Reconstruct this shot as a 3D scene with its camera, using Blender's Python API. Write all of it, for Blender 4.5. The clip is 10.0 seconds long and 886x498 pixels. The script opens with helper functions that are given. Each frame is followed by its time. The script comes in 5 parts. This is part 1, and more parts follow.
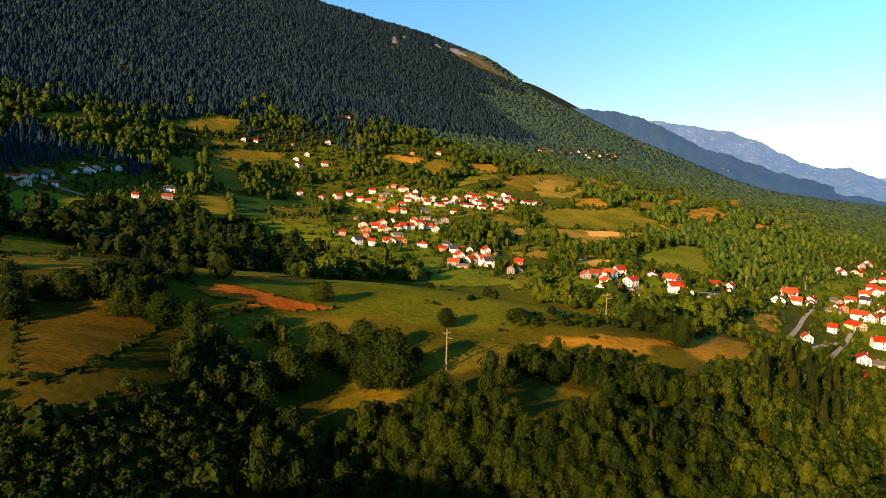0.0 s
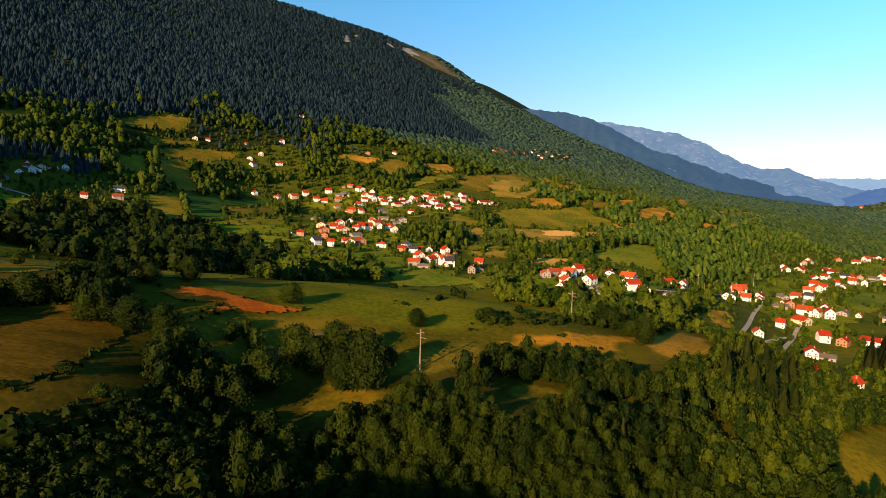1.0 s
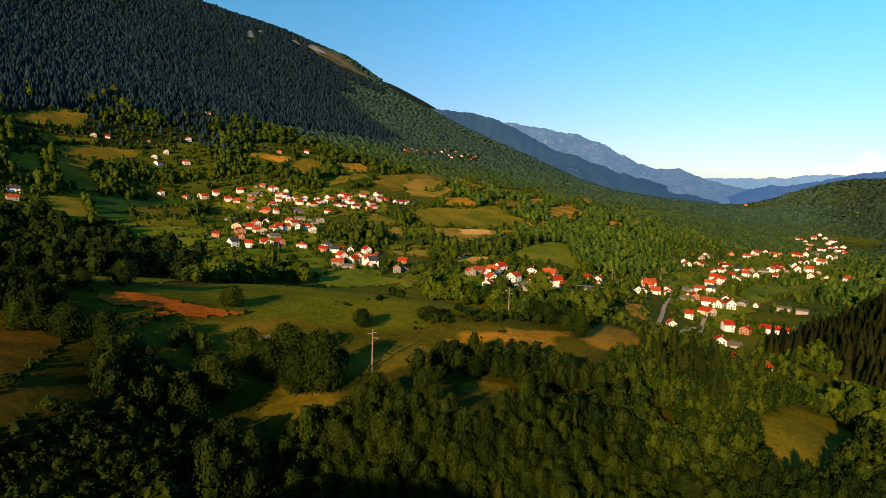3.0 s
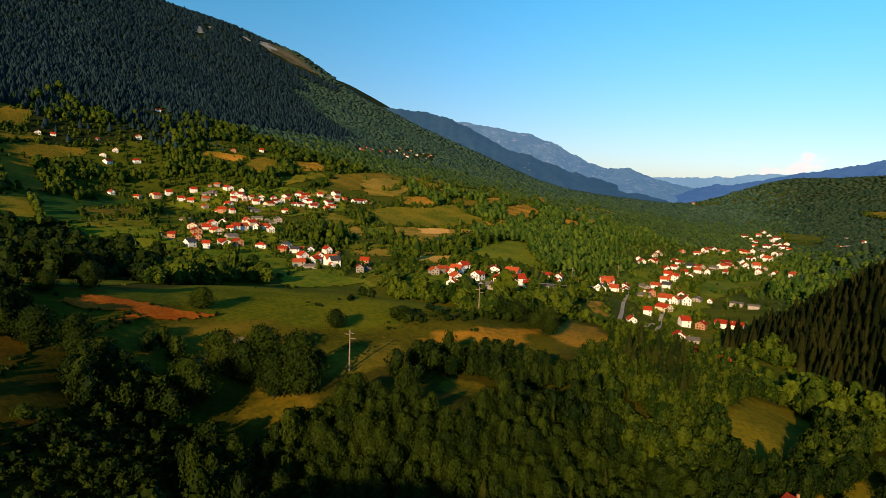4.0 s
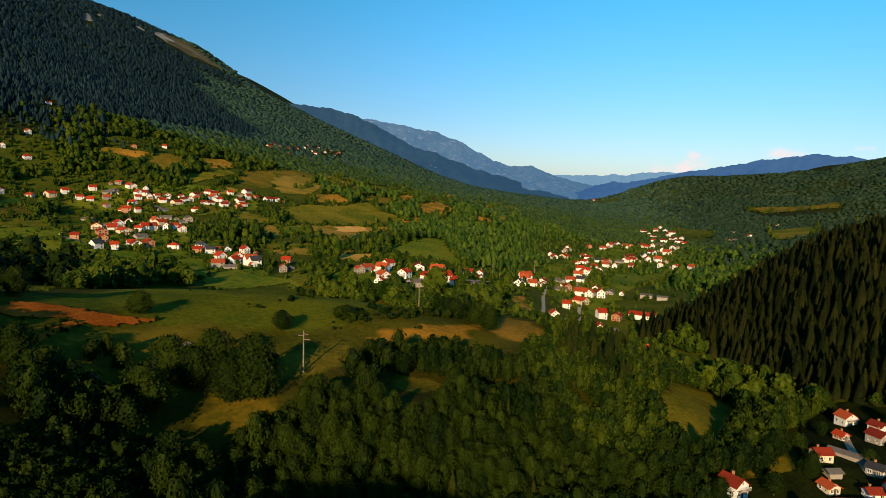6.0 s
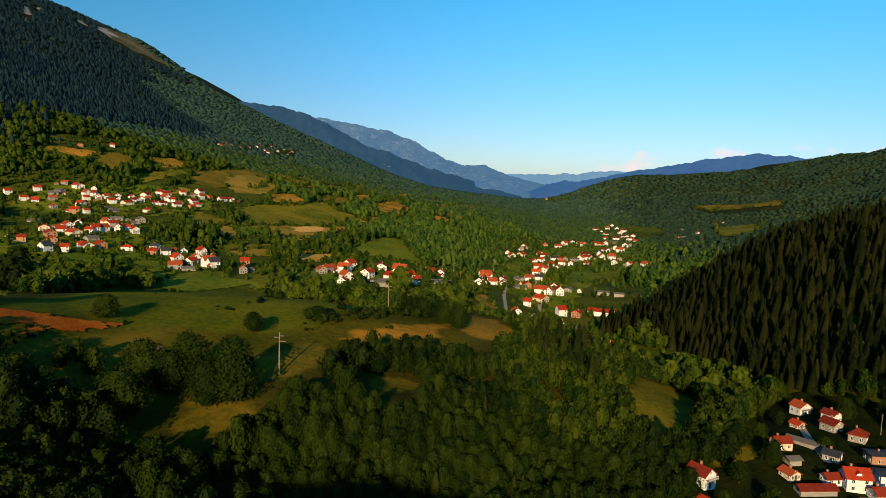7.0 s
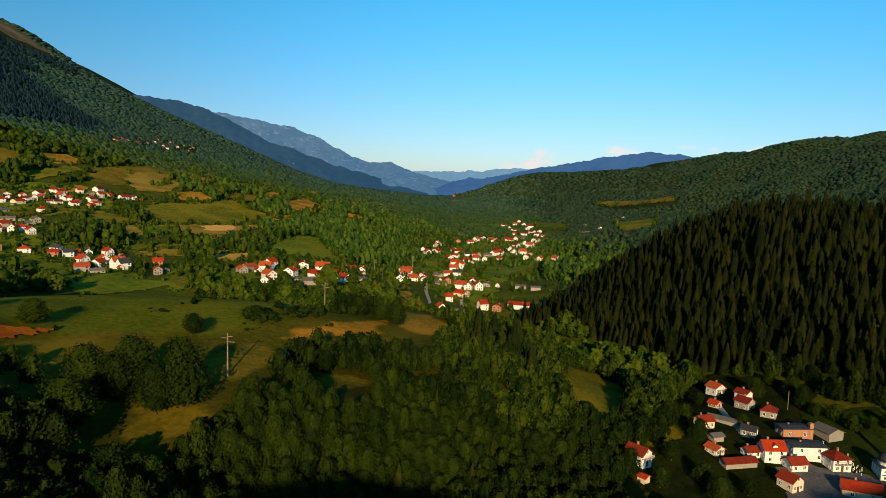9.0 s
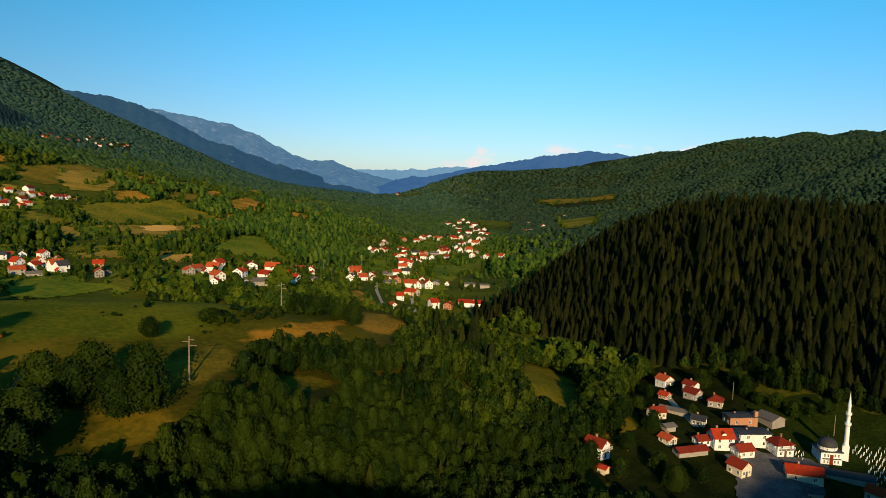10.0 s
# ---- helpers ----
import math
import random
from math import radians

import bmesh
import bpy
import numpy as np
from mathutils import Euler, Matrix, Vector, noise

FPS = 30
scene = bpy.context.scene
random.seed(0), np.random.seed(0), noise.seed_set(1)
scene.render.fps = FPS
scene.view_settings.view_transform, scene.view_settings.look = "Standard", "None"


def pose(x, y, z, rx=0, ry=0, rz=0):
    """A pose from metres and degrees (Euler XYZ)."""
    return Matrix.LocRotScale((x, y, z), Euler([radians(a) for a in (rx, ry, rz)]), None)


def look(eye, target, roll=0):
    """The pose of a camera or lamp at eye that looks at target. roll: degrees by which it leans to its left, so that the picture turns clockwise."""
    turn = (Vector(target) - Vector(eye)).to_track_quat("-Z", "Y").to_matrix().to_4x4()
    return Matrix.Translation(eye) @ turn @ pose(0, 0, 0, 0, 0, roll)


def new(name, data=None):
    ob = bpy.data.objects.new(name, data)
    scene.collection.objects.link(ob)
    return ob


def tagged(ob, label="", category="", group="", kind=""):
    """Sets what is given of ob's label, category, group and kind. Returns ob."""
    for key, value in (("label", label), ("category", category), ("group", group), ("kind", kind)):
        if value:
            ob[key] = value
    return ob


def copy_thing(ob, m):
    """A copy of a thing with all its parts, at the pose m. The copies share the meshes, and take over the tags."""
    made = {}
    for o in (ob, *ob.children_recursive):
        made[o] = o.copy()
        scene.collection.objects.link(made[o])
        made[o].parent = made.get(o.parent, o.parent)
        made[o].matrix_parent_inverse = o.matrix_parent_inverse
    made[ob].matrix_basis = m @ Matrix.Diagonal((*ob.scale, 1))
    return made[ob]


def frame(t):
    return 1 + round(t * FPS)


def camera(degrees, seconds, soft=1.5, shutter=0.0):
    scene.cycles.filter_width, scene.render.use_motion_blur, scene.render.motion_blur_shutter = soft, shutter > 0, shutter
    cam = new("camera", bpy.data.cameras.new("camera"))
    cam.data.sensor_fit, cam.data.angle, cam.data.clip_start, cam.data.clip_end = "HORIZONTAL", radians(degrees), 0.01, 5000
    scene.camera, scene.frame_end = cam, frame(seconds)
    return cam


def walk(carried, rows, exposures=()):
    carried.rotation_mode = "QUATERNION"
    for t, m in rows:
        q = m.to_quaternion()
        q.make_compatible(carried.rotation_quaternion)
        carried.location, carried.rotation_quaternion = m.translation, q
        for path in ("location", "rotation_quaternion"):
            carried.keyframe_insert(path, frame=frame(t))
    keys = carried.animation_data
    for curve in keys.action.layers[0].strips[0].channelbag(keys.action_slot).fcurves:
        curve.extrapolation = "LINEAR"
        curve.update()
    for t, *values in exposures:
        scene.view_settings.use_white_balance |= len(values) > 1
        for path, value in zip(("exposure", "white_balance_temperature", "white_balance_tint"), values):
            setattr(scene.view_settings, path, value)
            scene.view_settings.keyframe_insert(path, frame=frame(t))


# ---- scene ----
cam = camera(65.7, 10.0, soft=0.7)
PATH = [
    (0, (-12.017, -0.451, 101.57), (-11.924, 1.535, 101.353), 1.5),
    (0.5, (-15.333, -0.347, 101.604), (-15.17, 1.635, 101.388), 1.6),
    (1, (-18.579, -0.839, 101.691), (-18.348, 1.136, 101.477), 1.6),
    (1.5, (-21.973, -0.798, 101.651), (-21.676, 1.168, 101.439), 1.6),
    (2, (-25.43, -0.365, 101.718), (-25.064, 1.59, 101.507), 1.7),
    (2.5, (-28.931, -0.102, 101.555), (-28.498, 1.84, 101.345), 1.7),
    (4, (-39.635, 2.09, 101.322), (-39.007, 3.978, 101.115), 1.7),
    (4.5, (-43.373, 3.326, 101.358), (-42.679, 5.19, 101.15), 1.8),
    (5, (-46.973, 4.282, 101.414), (-46.217, 6.121, 101.207), 1.8),
    (5.5, (-50.77, 5.104, 101.371), (-49.95, 6.916, 101.164), 1.8),
    (7, (-61.381, 8.096, 101.606), (-60.377, 9.814, 101.401), 1.7),
    (7.5, (-64.899, 9.214, 101.484), (-63.837, 10.896, 101.279), 1.7),
    (8, (-68.173, 10.596, 101.214), (-67.054, 12.241, 101.01), 1.7),
    (8.5, (-71.428, 11.899, 101.147), (-70.253, 13.505, 100.942), 1.7),
    (9, (-74.499, 13.31, 101.115), (-73.268, 14.872, 100.91), 1.7),
    (9.5, (-77.648, 14.641, 101.202), (-76.354, 16.152, 100.997), 1.7),
    (10, (-80.787, 16.423, 101.499), (-79.428, 17.876, 101.294), 1.7),
]
walk(cam, [(t, look(eye, target, roll)) for t, eye, target, roll in PATH], [(0, 1.12, 8000, 31), (1, 0.89, 7600, 28), (2.5, 0.62, 7350, 23), (5, 0.3, 6850, 14), (7.5, 0.2, 6550, 9), (10, 0.18, 6550, 7)])


# ---- light ----
SUN_AZ, SUN_EL = radians(217), radians(16)
world = bpy.data.worlds.new("world")
scene.world = world
world.use_nodes = True
wn = world.node_tree
sky = wn.nodes.new("ShaderNodeTexSky")
sky.sky_type, sky.sun_disc, sky.sun_elevation, sky.sun_rotation = "NISHITA", False, SUN_EL, SUN_AZ
sky.air_density, sky.dust_density, sky.ozone_density, sky.altitude = 1.0, 0.4, 4.0, 600
tone = wn.nodes.new("ShaderNodeMix")
tone.data_type, tone.blend_type = "RGBA", "MULTIPLY"
tone.inputs["Factor"].default_value = 1.0
fade = wn.nodes.new("ShaderNodeMix")
fade.data_type = "RGBA"
fade.inputs["A"].default_value, fade.inputs["B"].default_value = (0.78, 0.84, 0.98, 1), (0.36, 1.20, 1.28, 1)
wn.links.new(fade.outputs["Result"], tone.inputs["B"])
wn.links.new(sky.outputs[0], tone.inputs["A"])
# small fair-weather clouds low over the far hills
way = wn.nodes.new("ShaderNodeTexCoord")
split = wn.nodes.new("ShaderNodeSeparateXYZ")
wn.links.new(way.outputs["Generated"], split.inputs[0])
squash = wn.nodes.new("ShaderNodeMapping")
squash.inputs["Scale"].default_value = (15, 15, 34)
wn.links.new(way.outputs["Generated"], squash.inputs[0])
puff = wn.nodes.new("ShaderNodeTexNoise")
puff.inputs["Scale"].default_value, puff.inputs["Detail"].default_value = 1.0, 5
wn.links.new(squash.outputs[0], puff.inputs["Vector"])


def ramp(source, low, high):
    r = wn.nodes.new("ShaderNodeMapRange")
    r.interpolation_type = "SMOOTHSTEP"
    r.inputs["From Min"].default_value, r.inputs["From Max"].default_value = low, high
    wn.links.new(source, r.inputs["Value"])
    return r.outputs[0]


def times(a, c):
    m = wn.nodes.new("ShaderNodeMath")
    m.operation = "MULTIPLY"
    wn.links.new(a, m.inputs[0]), wn.links.new(c, m.inputs[1])
    return m.outputs[0]


wn.links.new(ramp(split.outputs[2], 0.0, 0.30), fade.inputs["Factor"])
veil = times(times(ramp(puff.outputs["Fac"], 0.55, 0.70), ramp(split.outputs[2], 0.066, 0.044)), ramp(split.outputs[0], 0.62, 0.72))
cloud = wn.nodes.new("ShaderNodeMix")
cloud.data_type = "RGBA"
cloud.inputs["B"].default_value = (6.6, 5.9, 6.0, 1)
wn.links.new(veil, cloud.inputs["Factor"])
wn.links.new(tone.outputs["Result"], cloud.inputs["A"])
wn.links.new(cloud.outputs["Result"], wn.nodes["Background"].inputs[0])
# the sky dims towards the north, away from the evening glow
side = wn.nodes.new("ShaderNodeMapRange")
side.interpolation_type = "SMOOTHSTEP"
side.inputs["From Min"].default_value, side.inputs["From Max"].default_value = 0.0, 0.85
side.inputs["To Min"].default_value, side.inputs["To Max"].default_value = 0.078, 0.124
wn.links.new(split.outputs[0], side.inputs["Value"])
wn.links.new(side.outputs[0], wn.nodes["Background"].inputs[1])
sun = new("sun", bpy.data.lights.new("sun", "SUN"))
sun.data.energy, sun.data.angle, sun.data.color = 5.0, radians(0.5), (1.0, 0.76, 0.44)
sun.matrix_world = look((0, 0, 0), (-math.sin(SUN_AZ) * math.cos(SUN_EL), -math.cos(SUN_AZ) * math.cos(SUN_EL), -math.sin(SUN_EL)))


# ---- materials ----
def material(name, low, high, scale=0.3, rough=0.8, fine=6.0, bump=0.0, bump_scale=2.0, tint="", spec=0.3, stretch=(1, 1, 1)):
    """Two colours mixed by a coarse and a fine noise, with relief; tint adds a variation from piece to piece."""
    m = bpy.data.materials.new(name)
    m.use_nodes = True
    nt = m.node_tree
    n, link = nt.nodes, nt.links.new
    bsdf = n["Principled BSDF"]
    bsdf.inputs["Roughness"].default_value = rough
    bsdf.inputs["Specular IOR Level"].default_value = spec
    coord = n.new("ShaderNodeTexCoord")
    place = n.new("ShaderNodeMapping")
    place.inputs["Scale"].default_value = stretch
    geo = n.new("ShaderNodeNewGeometry")
    link(geo.outputs["Position"] if tint != "object" else coord.outputs["Object"], place.inputs[0])
    parts = []
    for s in (scale, scale * fine):
        t = n.new("ShaderNodeTexNoise")
        t.inputs["Scale"].default_value, t.inputs["Detail"].default_value = s, 4
        link(place.outputs[0], t.inputs["Vector"])
        parts.append(t.outputs["Fac"])
    add = n.new("ShaderNodeMath")
    add.operation = "ADD"
    link(parts[0], add.inputs[0]), link(parts[1], add.inputs[1])
    value = add.outputs[0]
    if tint == "attribute":
        a = n.new("ShaderNodeAttribute")
        a.attribute_name = "tint"
        more = n.new("ShaderNodeMath")
        more.operation = "ADD"
        link(value, more.inputs[0]), link(a.outputs["Fac"], more.inputs[1])
        value = more.outputs[0]
    elif tint in ("object", "random"):
        a = n.new("ShaderNodeObjectInfo")
        more = n.new("ShaderNodeMath")
        more.operation = "MULTIPLY_ADD"
        more.inputs[1].default_value = 0.6
        link(a.outputs["Random"], more.inputs[0]), link(value, more.inputs[2])
        value = more.outputs[0]
    span = n.new("ShaderNodeMapRange")
    span.inputs["From Min"].default_value, span.inputs["From Max"].default_value = (0.83, 1.17) if not tint else (0.75, 1.75)
    link(value, span.inputs["Value"])
    mix = n.new("ShaderNodeMix")
    mix.data_type = "RGBA"
    mix.inputs["A"].default_value, mix.inputs["B"].default_value = (*low, 1), (*high, 1)
    link(span.outputs[0], mix.inputs["Factor"])
    link(mix.outputs["Result"], bsdf.inputs["Base Color"])
    if bump:
        t = n.new("ShaderNodeTexNoise")
        t.inputs["Scale"].default_value, t.inputs["Detail"].default_value = bump_scale, 3
        link(place.outputs[0], t.inputs["Vector"])
        b = n.new("ShaderNodeBump")
        b.inputs["Strength"].default_value, b.inputs["Distance"].default_value = min(1.0, bump), max(bump, 0.05)
        link(t.outputs["Fac"], b.inputs["Height"])
        link(b.outputs[0], bsdf.inputs["Normal"])
    return m


GROUND = material("rough_grass", (0.66, 0.76, 0.76), (1.36, 1.20, 1.20), 0.05, 0.95, 11, 0.35, 0.8, spec=0.02)
nodes = GROUND.node_tree.nodes
grass_cover = nodes.new("ShaderNodeAttribute")
grass_cover.attribute_name = "cover"
blend = nodes.new("ShaderNodeMix")
blend.data_type, blend.blend_type = "RGBA", "MULTIPLY"
blend.inputs["Factor"].default_value = 1.0
GROUND.node_tree.links.new(grass_cover.outputs["Vector"], blend.inputs["A"])
GROUND.node_tree.links.new(nodes["Principled BSDF"].inputs["Base Color"].links[0].from_socket, blend.inputs["B"])
GROUND.node_tree.links.new(blend.outputs["Result"], nodes["Principled BSDF"].inputs["Base Color"])
# dark mossy floor, with the shade under the trees put into its colour
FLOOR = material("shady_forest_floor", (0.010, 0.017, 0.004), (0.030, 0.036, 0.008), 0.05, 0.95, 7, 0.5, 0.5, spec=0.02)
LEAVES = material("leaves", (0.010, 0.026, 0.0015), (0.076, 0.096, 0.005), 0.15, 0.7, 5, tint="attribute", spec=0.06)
# the foreground's dim light is put into these two leaf colours
LEAVES_DIM_NEAR = material("dimmed_single_tree_leaves", (0.0028, 0.010, 0.0005), (0.023, 0.036, 0.0014), 0.15, 0.7, 5, tint="random", spec=0.06)
LEAVES_DIM_WOOD = material("dimmed_wood_leaves", (0.0028, 0.010, 0.0005), (0.023, 0.035, 0.0014), 0.15, 0.7, 5, tint="attribute", spec=0.06)
# brighter copies of the leaves, with the sun on them put into the colour
LEAVES_EAST = material("sunlit_east_wood_leaves", (0.006, 0.017, 0.001), (0.050, 0.066, 0.003), 0.15, 0.7, 5, tint="attribute", spec=0.06)
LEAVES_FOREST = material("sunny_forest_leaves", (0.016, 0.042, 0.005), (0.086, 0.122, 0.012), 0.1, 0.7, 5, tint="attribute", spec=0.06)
LEAVES_SPRUCE = material("yellow_green_needles", (0.006, 0.012, 0.001), (0.028, 0.031, 0.002), 0.15, 0.7, 5, tint="attribute", spec=0.06)
NEEDLES = material("conifer_needles", (0.005, 0.009, 0.0020), (0.025, 0.026, 0.0050), 0.1, 0.8, 6, tint="attribute", spec=0.03)
# MOUNTAIN_NEEDLES, FAR_LEAVES and HIGH_LEAVES carry the blue haze of distance in their colour
MOUNTAIN_NEEDLES = material("hazed_mountain_needles", (0.005, 0.015, 0.019), (0.017, 0.037, 0.043), 0.02, 0.8, 6, tint="attribute", spec=0.05)
FAR_LEAVES = material("hazed_far_mountain_leaves", (0.018, 0.046, 0.028), (0.058, 0.096, 0.052), 0.02, 0.8, 6, tint="attribute", spec=0.05)
MOUNTAIN_LEAVES = material("mountain_leaves", (0.020, 0.046, 0.011), (0.070, 0.104, 0.022), 0.02, 0.8, 6, tint="attribute", spec=0.05)
# hillside shade and the haze of distance are put into this leaf colour
HILL_LEAVES = material("shaded_hazed_hill_leaves", (0.011, 0.029, 0.016), (0.040, 0.062, 0.030), 0.02, 0.8, 6, tint="attribute", spec=0.05)
HIGH_LEAVES = material("hazed_high_forest_leaves", (0.016, 0.042, 0.030), (0.050, 0.088, 0.058), 0.02, 0.8, 6, tint="attribute", spec=0.05)
BARK = material("bark", (0.05, 0.035, 0.022), (0.13, 0.095, 0.06), 1.5, 0.9, 5, spec=0.1)
FIELD_KINDS = {
    # brown hay, with the dim low light on the meadow put into its colour
    "dusk": material("coarse_hay_meadow", (0.046, 0.032, 0.003), (0.108, 0.062, 0.006), 0.06, 0.95, 10, 0.2, 1.2, spec=0.02, stretch=(1, 3, 1)),
    "scrub": material("brown_scrub_grass", (0.020, 0.020, 0.002), (0.065, 0.045, 0.006), 0.12, 0.95, 8, 0.15, 1.0, spec=0.02),
    "bald": material("bald_mountain_top", (0.075, 0.065, 0.028), (0.17, 0.125, 0.06), 0.012, 0.95, 5, 0.5, 0.2, spec=0.05),
    "rock": material("pale_limestone", (0.16, 0.145, 0.12), (0.42, 0.38, 0.33), 0.03, 0.95, 6, 0.5, 0.3, spec=0.05),
    "yard": material("grey_yard_asphalt", (0.075, 0.070, 0.068), (0.13, 0.12, 0.115), 0.2, 0.95, 8, spec=0.05),
    # weeds between the houses; the shade over them is part of the colour
    "shaded_weeds": material("shade_darkened_weeds", (0.006, 0.010, 0.0015), (0.017, 0.021, 0.003), 0.15, 0.95, 8, 0.3, 1.5, spec=0.02),
    # lawn green darkened to stand in for the shade of trees
    "lawn": material("shade_darkened_lawn", (0.010, 0.018, 0.002), (0.024, 0.034, 0.004), 0.1, 0.95, 8, 0.3, 2, spec=0.02),
    "lush": material("lush_green_meadow", (0.066, 0.115, 0.006), (0.185, 0.185, 0.012), 0.024, 0.95, 12, 0.2, 2, spec=0.02),
    "tan": material("tan_stubble_meadow", (0.150, 0.130, 0.012), (0.390, 0.225, 0.034), 0.022, 0.95, 14, 0.3, 1.5, spec=0.02, stretch=(1, 2.2, 1)),
    "dry": material("dry_meadow", (0.085, 0.084, 0.007), (0.240, 0.145, 0.014), 0.025, 0.95, 14, 0.3, 1.5, spec=0.02),
    "dry2": material("scorched_grass", (0.130, 0.105, 0.008), (0.520, 0.225, 0.026), 0.035, 0.95, 10, 0.3, 1.5, spec=0.02),
    "green": material("mown_green_meadow", (0.044, 0.072, 0.004), (0.130, 0.117, 0.007), 0.024, 0.95, 12, 0.2, 2, spec=0.02),
    "green2": material("olive_meadow", (0.080, 0.100, 0.006), (0.230, 0.170, 0.014), 0.028, 0.95, 10, 0.25, 2, spec=0.02),
    "red": material("ploughed_red_earth", (0.31, 0.066, 0.006), (0.48, 0.122, 0.012), 0.12, 0.95, 8, 0.3, 2, spec=0.02),
    "crop": material("dark_green_crop", (0.024, 0.062, 0.006), (0.042, 0.095, 0.010), 0.08, 0.9, 8, 0.3, 1, spec=0.03),
    "straw": material("bare_straw_field", (0.70, 0.33, 0.07), (0.80, 0.43, 0.11), 0.05, 0.95, 8, spec=0.02),
    "straw2": material("ripe_grain_field", (0.46, 0.24, 0.04), (0.60, 0.34, 0.07), 0.05, 0.95, 8, spec=0.02),
}
ROAD = material("worn_asphalt", (0.32, 0.25, 0.17), (0.46, 0.37, 0.26), 0.2, 0.95, 8, spec=0.05)
TRACK = material("gravel_track", (0.11, 0.085, 0.045), (0.20, 0.155, 0.085), 0.3, 0.95, 8, spec=0.1)
CONCRETE = material("concrete", (0.17, 0.125, 0.085), (0.28, 0.21, 0.15), 0.5, 0.9, 8, spec=0.2)
GLASS = material("window_glass", (0.015, 0.02, 0.025), (0.03, 0.035, 0.04), 1, 0.12, 4, spec=0.6)
WHITE_PAINT = material("white_frame_paint", (0.70, 0.69, 0.66), (0.80, 0.79, 0.76), 1, 0.6, 4)
WALLS = {
    "white": material("white_render", (0.58, 0.56, 0.53), (0.82, 0.80, 0.77), 0.4, 0.9, 8, tint="object"),
    "cream": material("cream_render", (0.58, 0.46, 0.32), (0.70, 0.58, 0.42), 0.4, 0.9, 8, tint="object"),
    "grey": material("bare_grey_block_wall", (0.20, 0.175, 0.15), (0.36, 0.31, 0.26), 0.5, 0.95, 8, tint="object"),
    "brick": material("bare_orange_brick_wall", (0.34, 0.15, 0.08), (0.48, 0.24, 0.13), 0.6, 0.95, 8, tint="object"),
}
ROOFS = {
    "red": material("red_clay_tiles", (0.20, 0.016, 0.007), (0.46, 0.050, 0.014), 0.5, 0.9, 8, 0.1, 3, tint="object", spec=.08),
    "orange": material("orange_clay_tiles", (0.22, 0.034, 0.012), (0.46, 0.085, 0.026), 0.5, 0.9, 8, 0.1, 3, tint="object", spec=.08),
    "brown": material("old_brown_tiles", (0.11, 0.014, 0.008), (0.26, 0.032, 0.014), 0.5, 0.9, 8, 0.1, 3, tint="object", spec=.08),
    "slate": material("dark_sheet_roof", (0.022, 0.022, 0.025), (0.055, 0.052, 0.055), 0.5, 0.7, 8, tint="object"),
    "fibre": material("grey_fibre_cement_roof", (0.075, 0.064, 0.055), (0.15, 0.128, 0.11), 0.5, 0.9, 8, tint="object"),
}

# ---- ground ----
PROFILE_V = (-3200, -2200, -1500, -1050, -700, -450, -250, -120, 0, 150, 320, 460, 620, 760, 920, 1180, 1560, 1800, 2100, 2300, 2600, 3200)
PROFILE_Z = (250, 330, 290, 235, 130, 70, 22, -4, -16, 2, 32, 46, 76, 124, 192, 292, 480, 612, 755, 805, 780, 600)


def valley_profile(v):
    """Height across the valley, smoothed between the breaks of slope."""
    z = 0
    for shift, weight in ((-90, .2), (-45, .2), (0, .2), (45, .2), (90, .2)):
        z = z + weight * np.interp(v + shift, PROFILE_V, PROFILE_Z)
    return z


def bump(x, y, cx, cy, height, radius):
    return height * np.exp(-((x - cx) ** 2 + (y - cy) ** 2) / (2 * radius * radius))
KNOLLS_A = (
    (-200, 200, 45.2, 250),
    (420, 160, 40.1, 108),
    (67, 267, 7.2, 38),
    (-109, 541, -20.1, 120),
    (193, 60, -11.3, 54),
    (-18, 300, 9.1, 39),
    (120, 215, 14.0, 35),
    (181, 459, 14.1, 67),
    (-87, 238, 9.0, 31),
    (30, 160, 8.4, 23),
    (-300, 0, 23.0, 102),
    (-158, 905, -39.9, 119),
    (160, 285, 17.0, 46),
    (480, 330, 20.1, 81),
    (352, 212, 13.0, 59),
    (-92, 162, 5.6, 22),
    (168, 1354, 26.0, 301),
    (240, 260, -10.6, 50),
    (-109, 541, -3.7, 71),
    (300, 380, -11.9, 67),
    (60, 60, -6.0, 16),
    (160, -60, -11.5, 47),
    (120, 130, -6.4, 27),
    (60, 130, 4.4, 22),
    (400, -200, -14.9, 63),
)
KNOLLS_B = (
    (-150, 130, -5.0, 22),
    (620, 150, -8.5, 89),
    (-32, 193, -7.3, 25),
    (0, 210, 7.1, 28),
    (168, 148, 4.4, 34),
    (0, -100, 6.3, 44),
    (-20, 375, -6.7, 49),
    (-350, 500, -11.0, 129),
    (-130, 330, -5.9, 44),
    (62, 627, -8.1, 83),
    (225, 200, -7.1, 44),
    (300, 150, 7.9, 49),
    (226, 829, -10.8, 113),
    (130, 60, -2.5, 24),
    (640, 420, 6.4, 104),
    (44, 294, 9.3, 40),
    (60, 400, -7.7, 54),
    (507, 1126, 9.8, 163),
    (0, 140, -2.5, 19),
    (150, 370, 5.3, 54),
    (334, 265, 15.9, 60),
    (369, 1784, -10.1, 238),
    (445, 492, 4.6, 90),
    (320, 721, 8.6, 105),
    (593, 774, -5.7, 130),
)
